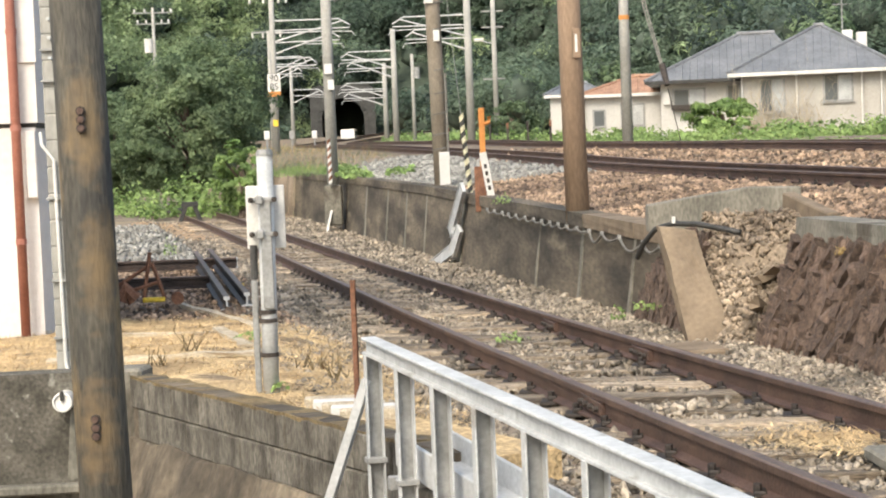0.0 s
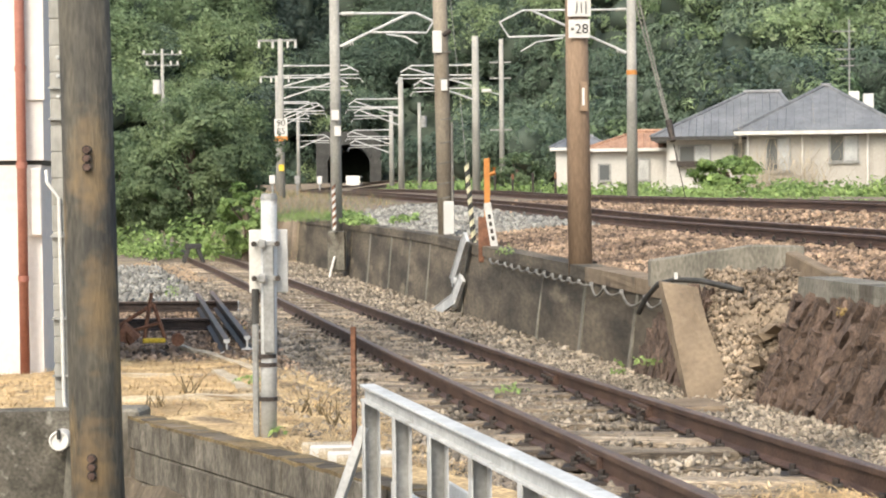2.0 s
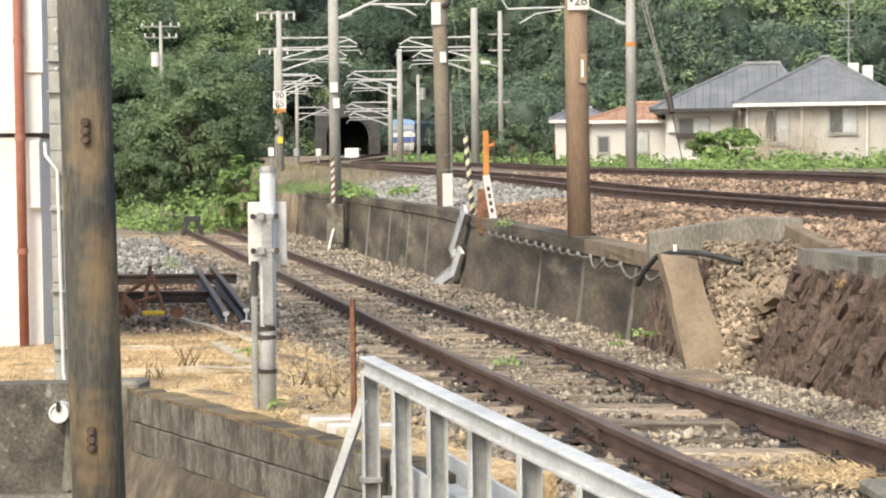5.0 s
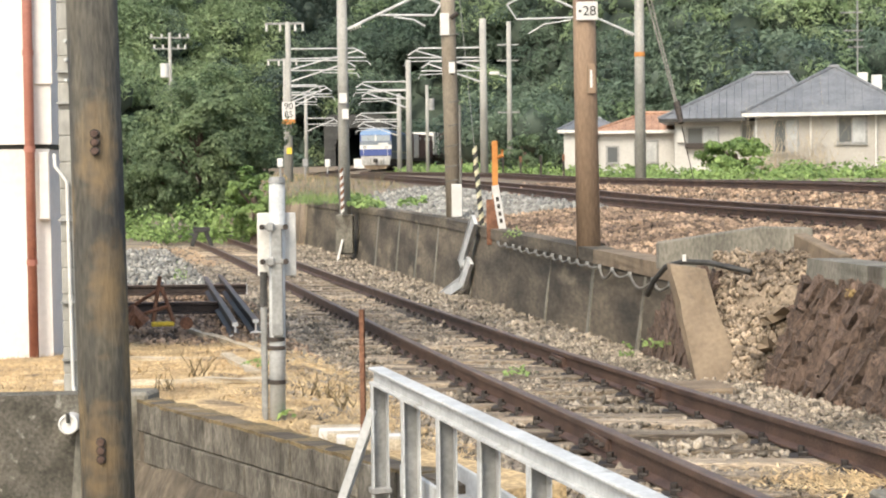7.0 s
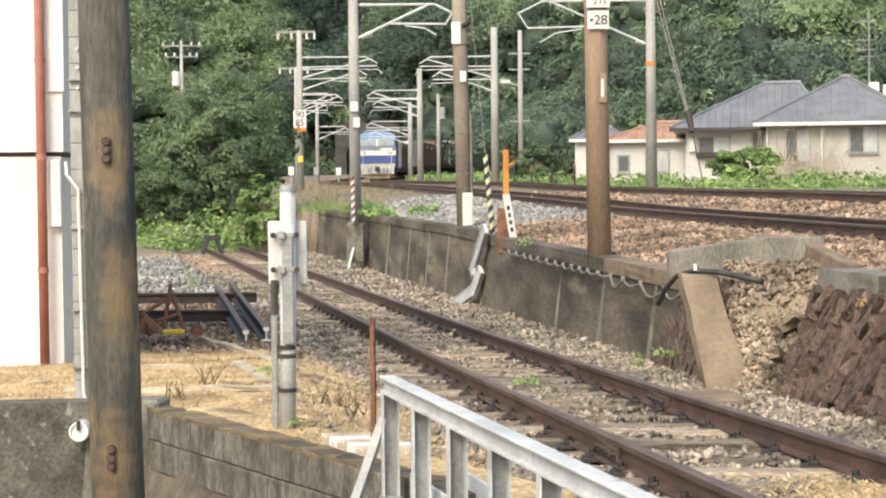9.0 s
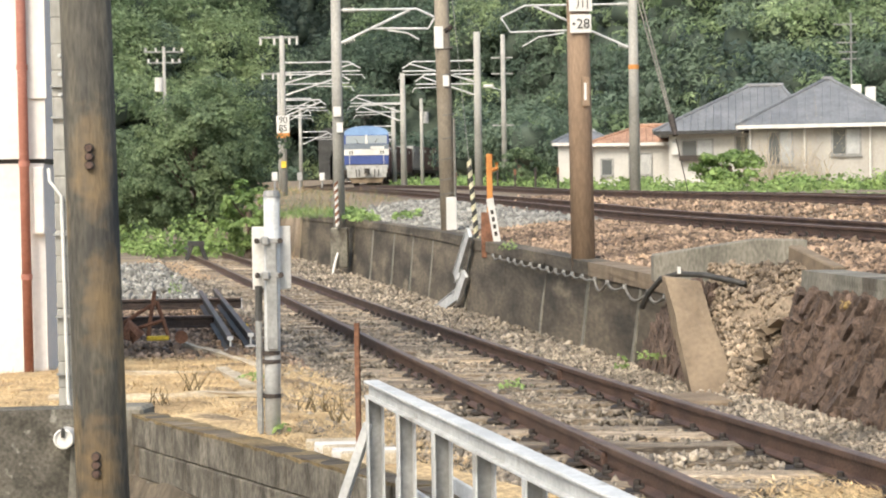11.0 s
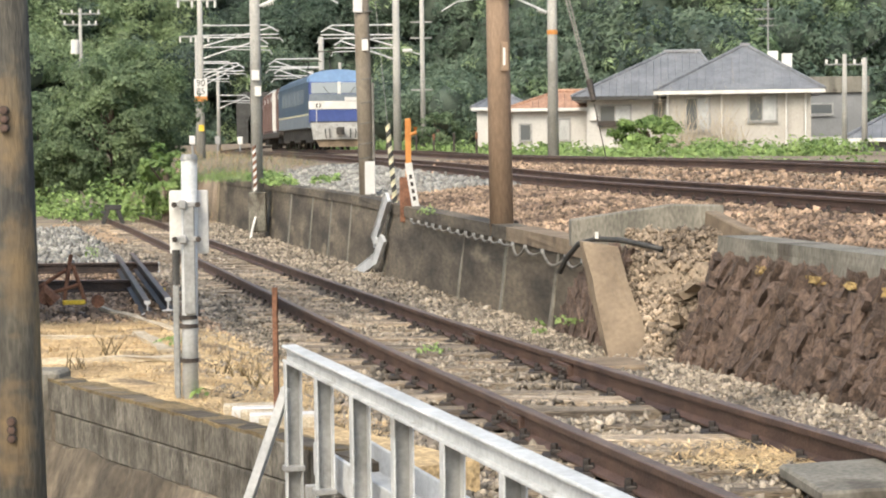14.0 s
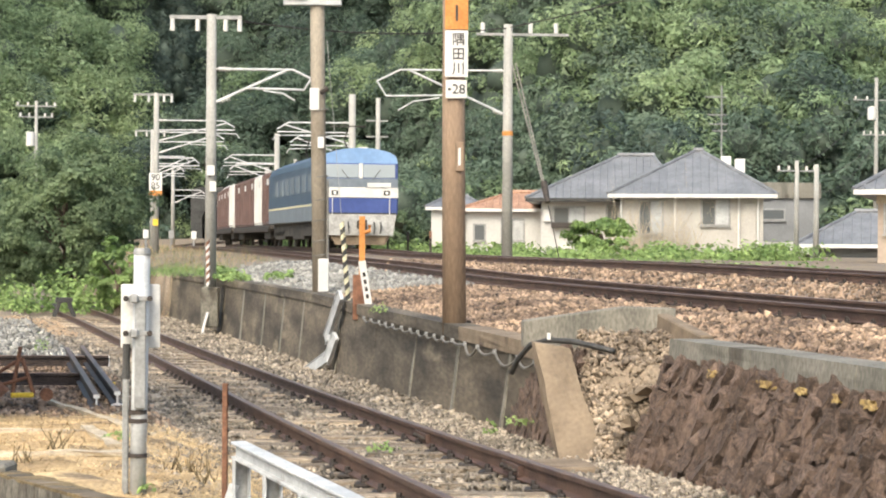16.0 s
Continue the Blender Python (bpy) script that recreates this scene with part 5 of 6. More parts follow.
# ---- houses beyond the line ----
def hip_house(name, label, x0, x1, y0, y1, z0, eave, rx0, rx1, rz, roof, wall, over=0.7, ribs=0.0, ry=None, gutter="white"):
    """Laid out square to the axes, then turned about its near corner so that its front meets the line of sight."""
    t = thing(name, 0, 0, 0, 0, label, "house")
    g = math.atan2((x0 + x1) / 2, y0)
    t.matrix_basis = Matrix.Translation((x0, y0, 0)) @ Matrix.Rotation(-g, 4, "Z") @ Matrix.Translation((-x0, -y0, 0))
    part("wall", bx(x0, x1, y0, y1, z0, eave), wall, t)
    ym = (y0 + y1) / 2 if ry is None else ry
    bm = bmesh.new()
    a, b, c, d = (x0 - over, y0 - over), (x1 + over, y0 - over), (x1 + over, y1 + over), (x0 - over, y1 + over)
    lo = [bm.verts.new((*p, eave - 0.02)) for p in (a, b, c, d)]
    hi = [bm.verts.new((*p, eave + 0.14)) for p in (a, b, c, d)]
    r0, r1 = bm.verts.new((rx0, ym, rz)), bm.verts.new((rx1, ym, rz))
    bm.faces.new(lo[::-1])
    for k in range(4):
        bm.faces.new((lo[k], lo[(k + 1) % 4], hi[(k + 1) % 4], hi[k]))
    bm.faces.new((hi[0], hi[1], r1, r0))
    bm.faces.new((hi[1], hi[2], r1))
    bm.faces.new((hi[2], hi[3], r0, r1))
    bm.faces.new((hi[3], hi[0], r0))
    r = part("roof", bm, roof, t)
    bm = bmesh.new()
    n = int((x1 - x0 + 2 * over) / (ribs or 0.45))
    for k in range(n + 1):
        x = x0 - over + (x1 - x0 + 2 * over) * k / n
        f = 1.0
        if x < rx0:
            f = (x - x0 + over) / max(0.01, rx0 - x0 + over)
        elif x > rx1:
            f = (x1 + over - x) / max(0.01, x1 + over - rx1)
        if f > 0.03:
            tube(bm, [(x, y0 - over, eave + 0.15), (x, y0 - over + (ym - y0 + over) * f, eave + 0.15 + (rz - eave - 0.14) * f)], 0.05 if ribs else 0.03, 5)
    part("tile_ribbing", bm, roof, r)
    bm = bmesh.new()
    tube(bm, [(rx0 - 0.15, ym, rz + 0.05), (rx1 + 0.15, ym, rz + 0.05)], 0.14, 8)
    for (cx, cy), rx in ((a, rx0), (b, rx1), (c, rx1), (d, rx0)):
        tube(bm, [(cx, cy, eave + 0.17), (rx, ym, rz + 0.03)], 0.1, 6)
    part("ridge_tiles", bm, roof, r)
    part("eave_board", bx(x0 - over, x1 + over, y0 - over - 0.04, y0 - over, eave - 0.06, eave + 0.14), gutter, t, "pale eave board and gutter")
    return t


def house_window(t, x0, x1, y, z0, z1, sash=2, proud=0.06):
    w = part("window", bx(x0 - 0.08, x1 + 0.08, y - proud, y + 0.05, z0 - 0.08, z1 + 0.08, 0.01), "galv_dull", t, "aluminium sliding window")
    for k in range(sash):
        a, b = x0 + (x1 - x0) * k / sash, x0 + (x1 - x0) * (k + 1) / sash
        part("pane", bx(a + 0.04, b - 0.04, y - proud - 0.012, y - proud - 0.002, z0 + 0.03, z1 - 0.03), "glass_house" if k % 2 == 0 else "curtain", w)
    part("sill", bx(x0 - 0.12, x1 + 0.12, y - proud - 0.08, y, z0 - 0.15, z0 - 0.09), "galv_dull", w)


h1 = hip_house("tiled_house", "white house with grey ribbed hip roof", 13.2, 21.0, 117.2, 127, 0.8, 4.25, 17.9, 19.9, 7.15, "tile_grey", "plaster2", 0.9, 0.42, None, "black")
house_window(h1, 13.95, 15.75, 117.2, 2.75, 3.85)
house_window(h1, 17.1, 18.4, 117.2, 2.9, 4.0)
part("window_guard", bx(13.8, 15.9, 116.75, 116.85, 2.65, 2.95), "fitting", h1)
part("gas_heater", bx(13.35, 13.75, 116.95, 117.2, 3.0, 3.75, 0.02), "white", h1, "small white wall-hung heater box")
h2 = hip_house("cream_house", "cream house with grey hip roof and white eaves", 17.0, 24.9, 110.6, 120, 0.7, 4.35, 21.15, 21.45, 7.2, "tile_grey", "plaster", 0.75, 0.0, 116.2)
house_window(h2, 21.5, 23.0, 110.6, 2.8, 4.2)
house_window(h2, 18.0, 19.3, 110.6, 2.3, 4.1)
for x in (17.0, 20.0, 23.55, 24.6):
    part("downpipe", tb([(x, 110.5, 0.7), (x, 110.5, 4.3)], 0.06, 8), "white", h2)
part("door_panel", bx(23.8, 24.5, 110.52, 110.6, 1.0, 4.0, 0.01), "plaster", h2)
for a, z in ((22.9, 6.35), (23.7, 6.2)):
    c = part("vent_box", bx(a - 0.3, a + 0.3, 115.2, 115.7, z - 0.6, z + 0.5, 0.03), "white", h2)


def roof_antenna(x, y, z, h):
    t = thing("roof_antenna", x, y, z, 0, "tall television antenna on a thin mast", "antenna")
    part("mast", tb([(0, 0, -0.4), (0, 0, h)], 0.045, 6), "galv_dull", t)
    for zz, L in ((h - 0.7, 1.0), (h - 1.75, 0.8), (h - 2.3, 0.7), (h - 2.7, 0.5)):
        b = part("boom", tb([(-L, 0, zz), (0.3, 0, zz)], 0.04, 6), "galv_dull", t)
        for k in range(5):
            part("element", tb([(-L + 0.25 * k, -0.35, zz + 0.03), (-L + 0.25 * k, 0.35, zz + 0.03)], 0.02, 5), "galv_dull", b)


roof_antenna(23.7, 115.6, 6.4, 4.7)
h0 = hip_house("orange_roofed_house", "small white house with orange tiled roof", 9.6, 16.5, 127.5, 133, 0.9, 3.8, 12.4, 15.4, 5.05, "tile_orange", "plaster2", 0.5, 0.4)
house_window(h0, 11.8, 13.2, 127.5, 1.9, 3.2)
house_window(h0, 10.0, 10.7, 127.5, 1.9, 2.9, 1)
h00 = hip_house("grey_roofed_outbuilding", "low outbuilding with dull grey roof", 7.6, 11.0, 134, 139, 0.9, 4.0, 8.6, 10, 4.9, "tile_grey", "plaster2", 0.4, 0.5)
h3 = hip_house("salmon_house", "salmon and white house with grey tiled hip roof", 22.4, 33.0, 78.2, 90, 0.5, 3.75, 25.5, 30.5, 6.5, "tile_grey", "orange_wall", 0.9, 0.4)
house_window(h3, 22.7, 24.6, 78.2, 2.2, 3.3, 3)
part("upper_band", bx(22.35, 33.0, 78.1, 78.18, 3.35, 3.7), "wood_pale", h3)
h4 = thing("grey_sided_building", 0, 0, 0, 0, "flat-roofed building with grey cladding and white base", "building")
part("wall", bx(26.6, 31.0, 122, 130, 1.9, 4.6), "plaster3", h4)
part("base_wall", bx(26.6, 31.0, 122.02, 130, 0.6, 1.9), "plaster2", h4)
part("parapet", bx(26.3, 31.3, 121.8, 130.2, 4.6, 5.6, 0.03), "concrete_grey", h4)
house_window(h4, 26.9, 27.9, 122, 1.0, 1.6, 1)
house_window(h4, 27.6, 29.0, 122, 3.3, 3.9, 1)
h5 = hip_house("low_grey_roof_house", "low house showing mostly a plain grey roof", 27.0, 34.0, 107.5, 116, 0.3, 1.6, 29.5, 32.5, 3.6, "tile_grey", "plaster3", 0.8, 0.5)


def lattice_mast():
    t = thing("signal_mast", 10.25, 32.5, 0.85, 0, "grey steel lattice signal mast with ladder and signal head", "signal mast")
    for sx in (-0.13, 0.13):
        for sy in (-0.1, 0.1):
            part("leg", bx(sx - 0.028, sx + 0.028, sy - 0.028, sy + 0.028, -0.1, 5.6), "galv_dull", t)
    bm = bmesh.new()
    for k in range(16):
        z = 0.2 + 0.34 * k
        box(bm, -0.13, 0.13, -0.115, -0.105, z, z + 0.05)
        tube(bm, [(-0.13, -0.1, z), (0.13, -0.1, z + 0.34)], 0.012, 5)
        tube(bm, [(-0.13, 0.1, z + 0.34), (0.13, 0.1, z)], 0.012, 5)
    part("bracing", bm, "galv_dull", t)
    l = part("ladder", bmesh.new(), "galv", t)
    for sx in (0.28, 0.5):
        part("stile", bx(sx - 0.014, sx + 0.014, 0.1, 0.13, 1.2, 5.6), "galv", l)
    for k in range(14):
        part("rung", tb([(0.28, 0.115, 1.3 + 0.31 * k), (0.5, 0.115, 1.3 + 0.31 * k)], 0.013, 6), "galv", l)
    part("crossarm", bx(-0.28, 0.62, -0.16, -0.1, 2.98, 3.05), "fitting", t)
    d = part("disc", bmesh.new(), "white", t)
    bm = tb([(-0.32, -0.25, 4.35), (-0.32, -0.22, 4.35)], 0.28, 24)
    part("disc_plate", bm, "white", d, "white round signal backboard")
    part("signal_head", bx(-0.31, -0.1, -0.34, 0.06, 3.9, 5.0, 0.02), "galv_dull", t)
    part("foot", bx(-0.3, 0.3, -0.3, 0.3, -0.2, 0.4, 0.03), "concrete_grey", t)
    s = thing("dwarf_signal", 9.85, 32.2, 0.85, 0, "small black ground signal on a dark stand", "signal")
    part("stand", tb([(0, 0, 0), (0, 0, 0.8)], 0.04, 8), "black", s)
    part("head", bx(-0.12, 0.12, -0.1, 0.1, 0.8, 1.25, 0.02), "black", s)
    part("visor", bx(-0.18, 0.18, -0.16, 0.1, 1.23, 1.28), "black", s)


lattice_mast()


def relay_cabinet():
    t = thing("relay_cabinet", 11.9, 34.2, 0.85, -8, "large pale grey relay cabinet beside the line", "cabinet")
    part("body", bx(-0.6, 1.3, 0, 0.8, 0, 1.75, 0.02), "galv", t)
    part("door", bx(-0.28, 0.62, -0.025, 0, 0.06, 1.68, 0.008), "white", t)
    part("door", bx(0.64, 1.28, -0.025, 0, 0.06, 1.68, 0.008), "white", t)
    part("side_rack", bx(-0.62, -0.36, -0.12, 0, 0, 1.7, 0.01), "galv_dull", t)
    for z in (0.4, 0.8, 1.2):
        part("slat", bx(-0.62, -0.36, -0.135, -0.121, z, z + 0.03), "galv", t)
    part("handle", bx(-0.22, -0.17, -0.05, -0.026, 0.78, 0.9), "fitting", t)
    for z in (1.25, 1.4):
        part("label_mark", bx(0.2, 0.28, -0.03, -0.026, z, z + 0.1), "black", t)


relay_cabinet()

for k in range(8):
    y = 73.5 + 4.3 * k
    t = thing("fence_post", far_x(y) + 2.3, y, 0.9, 0, "thin dark fence post with rusty top", "fence post", "fence along the verge")
    part("stake", bx(-0.04, 0.04, -0.04, 0.04, -0.2, 0.95), "fitting", t)
    part("rusty_top", bx(-0.045, 0.045, -0.045, 0.045, 0.95, 1.2), "rust" if k % 2 == 0 else "fitting", t)
for k in range(5):
    t = thing("trackside_box", -9.2 + 0.7 * k, 78 + 6 * k, 0.9, 0, "small trackside box on a thin post", "trackside box", "trackside boxes")
    part("stand", tb([(0, 0, -0.3), (0, 0, 1.0)], 0.05, 8), "galv_dull", t)
    part("case", bx(-0.13, 0.13, -0.1, 0.1, 0.9, 1.3, 0.02), ("white", "galv_dull")[k % 2], t)

def service_wires():
    t = thing("service_wires", label="thin dark service wires strung between utility poles", category="wires")
    for a, b, sag in (((24.9, 102, 5.6), (38.4, 134.6, 12.0), 0.5), ((24.65, 96.9, 5.2), (38.4, 134.6, 9.4), 0.7), ((24.65, 96.9, 4.3), (38.4, 134.6, 9.2), 1.0), ((5.88, 61.7, 8.4), (-2.72, 50.0, 7.3), 0.3), ((5.88, 61.7, 8.4), (16, 44, 10.5), 0.4)):
        a, b = Vector(a), Vector(b)
        part("wire", tb([a + (b - a) * f - Vector((0, 0, sag * 4 * f * (1 - f))) for f in np.linspace(0, 1, 9)], 0.018, 5), "fitting", t)


service_wires()

# ---- vegetation ----
def blob(n, c, r, rng, low=-0.6, rough=0.4, freq=1.4):
    v = rng.normal(size=(n, 3))
    v /= np.linalg.norm(v, axis=1)[:, None]
    v = v[v[:, 2] > low]
    lump = np.array([noise.noise((a * freq + c[0], b * freq + c[1], d * freq + c[2])) for a, b, d in v])
    return v * ((0.85 + rough * lump)[:, None] * rng.uniform(0.6, 1.06, (len(v), 1)) ** 0.6) * r + c, v


def leafy_tree(x, y, z, h, w, clumps, label, mat_name="tree", size=0.058, seed=3, lean=0.0, per=330):
    rng = np.random.default_rng(seed)
    t = thing("tree", x, y, z, 0, label, "tree")
    bm = tb([(0, 0, -0.2), (0.1, 0, h * 0.3), (0.0, 0.1, h * 0.6)], 0.16, 10, 0.09)
    part("trunk", bm, "bark", t)
    P, O = [], []
    for k in range(clumps):
        # small leafy heads over an egg-shaped crown that leans and reaches the ground
        v = rng.normal(size=3)
        v /= np.linalg.norm(v)
        f = 0.5 + 0.5 * v[2]
        reach = (0.55 + 0.45 * rng.random() ** 0.5) * (1 + 0.22 * noise.noise((v[0] * 2 + seed, v[1] * 2, v[2] * 2)))
        c = np.array((v[0] * w * reach + lean * (f - 0.3) * h, v[1] * w * reach, h * (0.47 + 0.42 * v[2] * reach)))
        if k % 9 == 0:
            part("limb", tb([(0.03, 0.02, h * min(0.5, f * 0.5)), tuple(c * (0.5, 0.5, 0.8)), tuple(c * (0.85, 0.85, 0.95))], 0.05, 6, 0.015), "bark", t)
        p, o = blob(per, c, np.array((1, 1, 0.72)) * rng.uniform(0.14, 0.27) * w, rng, rough=0.5)
        P.append(p), O.append(o * 0.7 + v * 0.7 + (0, 0, 0.35))
    ob = leaves("crown", np.concatenate(P), np.concatenate(O), size, mat_name, jitter=0.5)
    ob.parent = t
    return t


leafy_tree(-8.6, 67.5, -0.5, 6.1, 2.45, 260, "broad bushy green tree beside the yard", size=0.05, seed=4, lean=0.2)
leafy_tree(-11.6, 71, -0.5, 4.6, 2.2, 150, "dense green tree at the yard's far edge", size=0.055, seed=8)
leafy_tree(-14.5, 76, -0.5, 5.2, 2.7, 130, "dense green tree behind the yard", size=0.06, seed=9)
leafy_tree(-6.2, 61.5, -0.5, 2.4, 0.9, 60, "green bush tangled with vines above the wall", "weed", 0.05, 12, per=150)
leafy_tree(-19.5, 84, -0.5, 6.0, 3.2, 110, "dense green tree behind the white building", size=0.075, seed=15)
leafy_tree(3.4, 92, 0.8, 2.6, 1.3, 60, "small shrub by the far verge", "tree", 0.06, 21, per=120)
leafy_tree(14.2, 99, 0.8, 2.3, 1.7, 60, "bright green shrub before the houses", "weed", 0.08, 22, per=140)

wr = np.random.default_rng(31)


def weed_bed(name, label, spots, size, material="weed"):
    P, O = [], []
    for x, y, z, w, d, h, n in spots:
        p, o = blob(2 * n, np.array((x, y, z)), np.array((w, d, h)) * 1.5, wr, low=-0.05, rough=0.6, freq=2.2)
        P.append(p), O.append(o * 0.5 + (0, -0.3, 0.7))
    return leaves(name, np.concatenate(P), np.concatenate(O), size, material, jitter=0.6, label=label, category="weeds", kind="stuff")


weed_bed("verge_weeds", "bright green creeping vines along the far verge", [(far_x(y) + 3.2 + wr.uniform(-0.9, 2.6), y, 0.85, 0.9, 1.2, 0.24, 330) for y in np.arange(46, 112, 1.0)], 0.06)
weed_bed("verge_weeds", "bright green vines before the houses", [(x, 92 + wr.uniform(-4, 12), 0.85, 1.0, 1.5, wr.uniform(0.4, 0.72), 360) for x in np.arange(2, 24, 0.7)], 0.1)
weed_bed("verge_weeds", "green grass and weeds beside the far curve", [(far_x(y) + 3.4 + wr.uniform(-0.8, 2.4), y, 1.0, 1.2, 2.0, wr.uniform(0.35, 0.7), 300) for y in np.arange(104, 160, 1.6)], 0.12)
weed_bed("yard_weeds", "bright green vines at the siding's far end", [(-6.3 - 0.6 * k, 63 + wr.uniform(-2, 2), -0.55, 0.55, 1.0, wr.uniform(0.5, 0.85), 460) for k in range(20)], 0.06)
weed_bed("embankment_weeds", "green weeds on the embankment above the wall", [(-2.0 - 0.12 * k, 48 + 1.0 * k, 0.72, 0.3, 0.5, 0.16, 110) for k in range(10)] + [(-1.0, 47, 0.75, 0.3, 0.5, 0.14, 120)], 0.06)
weed_bed("track_weeds", "small pale green weeds between the sleepers", [(0.85, 27.5, 0.66, 0.1, 0.16, 0.09, 70), (0.55, 17.0, -0.18, 0.1, 0.1, 0.06, 60), (1.95, 19.0, -0.12, 0.12, 0.16, 0.05, 60), (1.6, 18.4, -0.16, 0.06, 0.1, 0.1, 30), (-4.9, 35.5, -0.42, 0.12, 0.12, 0.26, 160), (-1.55, 15.4, 0.1, 0.08, 0.1, 0.03, 30), (-0.98, 11.45, 0.18, 0.04, 0.05, 0.02, 24)], 0.02)

q = np.stack([np.where(wr.random(330) < 0.6, wr.normal(17.4, 0.5, 330), wr.normal(19.6, 0.7, 330)), wr.uniform(106.5, 109.0, 330), np.full(330, 0.9)], 1)
# dry grass on the yard: a thatch of straw with loose blades
def yard_straw():
    xs, ys = np.arange(-9, 0.4, 0.14), np.arange(9.3, 21.5, 0.14)
    verts, ok = [], {}
    for j, y in enumerate(ys):
        for i, x in enumerate(xs):
            edge = siding_x(y) - 1.42 - 0.3 * noise.noise((y * 0.8, 3, 0))
            inside = (x < edge and x > edge_x(y) + 0.11 and y < 19.6 + 1.2 * noise.noise((x * 0.7, 1, 1)))
            if y < 12.55 and x < -1.75:
                inside = False
            ok[j, i] = len(verts) if inside else None
            if inside:
                verts.append((x, y, ground_z(x, y) + 0.014 + 0.03 * abs(noise.noise((x * 3, y * 3, 5)))))
    faces = []
    for j in range(len(ys) - 1):
        for i in range(len(xs) - 1):
            q = [ok[j, i], ok[j, i + 1], ok[j + 1, i + 1], ok[j + 1, i]]
            if None not in q:
                faces.append(q)
    raw("straw_thatch", verts, faces, "thatch", "matted dry yellow grass over the yard", "dry grass", "stuff", smooth=True)
    V = np.array(verts)
    n = 60000
    p = V[wr.integers(0, len(V), n)] + np.stack([wr.uniform(-0.08, 0.08, n), wr.uniform(-0.08, 0.08, n), np.zeros(n)], 1)
    grass("dry_grass", p, 0.08, "straw", "loose dry straw blades lying over the yard", 1.0, 0.5, 0.0024)


def grass(name, p, L, material, label, lean=1.0, rise=1.0, half=0.005):
    n = len(p)
    a = wr.uniform(0, 2 * math.pi, n)
    d = np.stack([np.cos(a), np.sin(a), np.zeros(n)], 1)
    up = np.array((0, 0, 1.0))
    ln = L * np.exp(wr.normal(0, 0.4, (n, 1)))
    side = np.stack([-np.sin(a), np.cos(a), np.zeros(n)], 1) * half
    tip = p + d * ln * wr.uniform(0.3, 1.0, (n, 1)) * lean + up * ln * rise * wr.uniform(0.1, 0.7, (n, 1))
    mid = p + d * ln * 0.25 + up * ln * 0.3 * rise
    V = np.stack([p - side, p + side, mid + side * 0.8, mid - side * 0.8, tip], 1).reshape(-1, 3)
    base = 5 * np.arange(n)[:, None]
    F = np.concatenate([base + (0, 1, 2), base + (0, 2, 3), base + (3, 2, 4)])
    return fast_mesh(name, V, F, material, label=label, category="dry grass", kind="stuff")


yard_straw()
grass("dry_reeds", q, 4.2, "wood_pale", "tall pale dry reeds before the cream house", 0.14, 1.0, 0.016)
q = np.stack([wr.normal(1.95, 0.22, 1600), wr.normal(9.75, 0.3, 1600), np.zeros(1600)], 1)
q[:, 2] = [bed_z(v) + 0.05 for v in q[:, 1]]
g = np.stack([wr.uniform(0, 1, 15000), wr.uniform(9.5, 18, 15000), np.zeros(15000)], 1)
g[:, 0] = [siding_x(b) - 1.2 - 1.0 * a for a, b, c in g]
g = g[[noise.noise((a * 1.4, b * 1.4, 2)) > -0.3 for a, b, c in g]]
g[:, 2] = [ground_z(a, b) + 0.01 for a, b, c in g]
grass("loose_straw", g, 0.07, "straw", "thin straw blown over the gravel beside the siding", 1.0, 0.4, 0.0026)
grass("track_straw", q, 0.1, "straw", "heap of dry straw between the rails", 1.3, 0.3)
q = np.stack([wr.uniform(-8.6, -5.9, 1400), wr.uniform(47, 58, 1400), np.zeros(1400)], 1)
q[:, 2] = [ground_z(a, b) + 0.01 for a, b, c in q]
grass("far_straw", q, 0.22, "straw", "dry grass patch beside the siding", 0.8, 0.4)
sx, sy = np.linspace(-1, 1, 15), np.linspace(-1, 1, 15)
soil = [(-7.1 + 1.35 * a * (1 - 0.35 * b * b) + 0.3 * noise.noise((a * 2, b * 2, 7)) - 0.1 * 5 * b, 52.5 + 5.5 * b + 0.8 * noise.noise((a * 2, b * 2, 1)), 0) for b in sy for a in sx]
soil = [(x, y, ground_z(x, y) + 0.03) for x, y, z in soil]
raw("bare_soil_patch", soil, [(15 * r + c, 15 * r + c + 1, 15 * r + c + 16, 15 * r + c + 15) for r in range(14) for c in range(14)], "bare_soil", "orange bare soil at the siding's far end", "soil", "stuff", smooth=True)
q = np.stack([wr.uniform(-5.0, -2.2, 1500), wr.uniform(52, 66, 1500), np.zeros(1500)], 1)
q[:, 2] = [0.7 for _ in q]
q2 = np.stack([wr.uniform(-3.2, 1.4, 5200), wr.uniform(60, 118, 5200), np.zeros(5200)], 1)
q2[:, 0] += [near_x(v) - 2.6 for v in q2[:, 1]]
q2 = q2[q2[:, 0] < np.array([near_x(v) - 1.3 for v in q2[:, 1]])]
q2[:, 2] = [ground_z(a, b) for a, b, c in q2]
grass("verge_grass", q2[::2], 0.5, "thatch", "dry brown grass on the far embankment shoulder", 0.3)
grass("verge_grass", q2[1::2], 0.42, "tree", "rank green grass on the far embankment shoulder", 0.3)
grass("embankment_grass", q, 0.4, "weed", "tufts of green grass on the far embankment", 0.3)
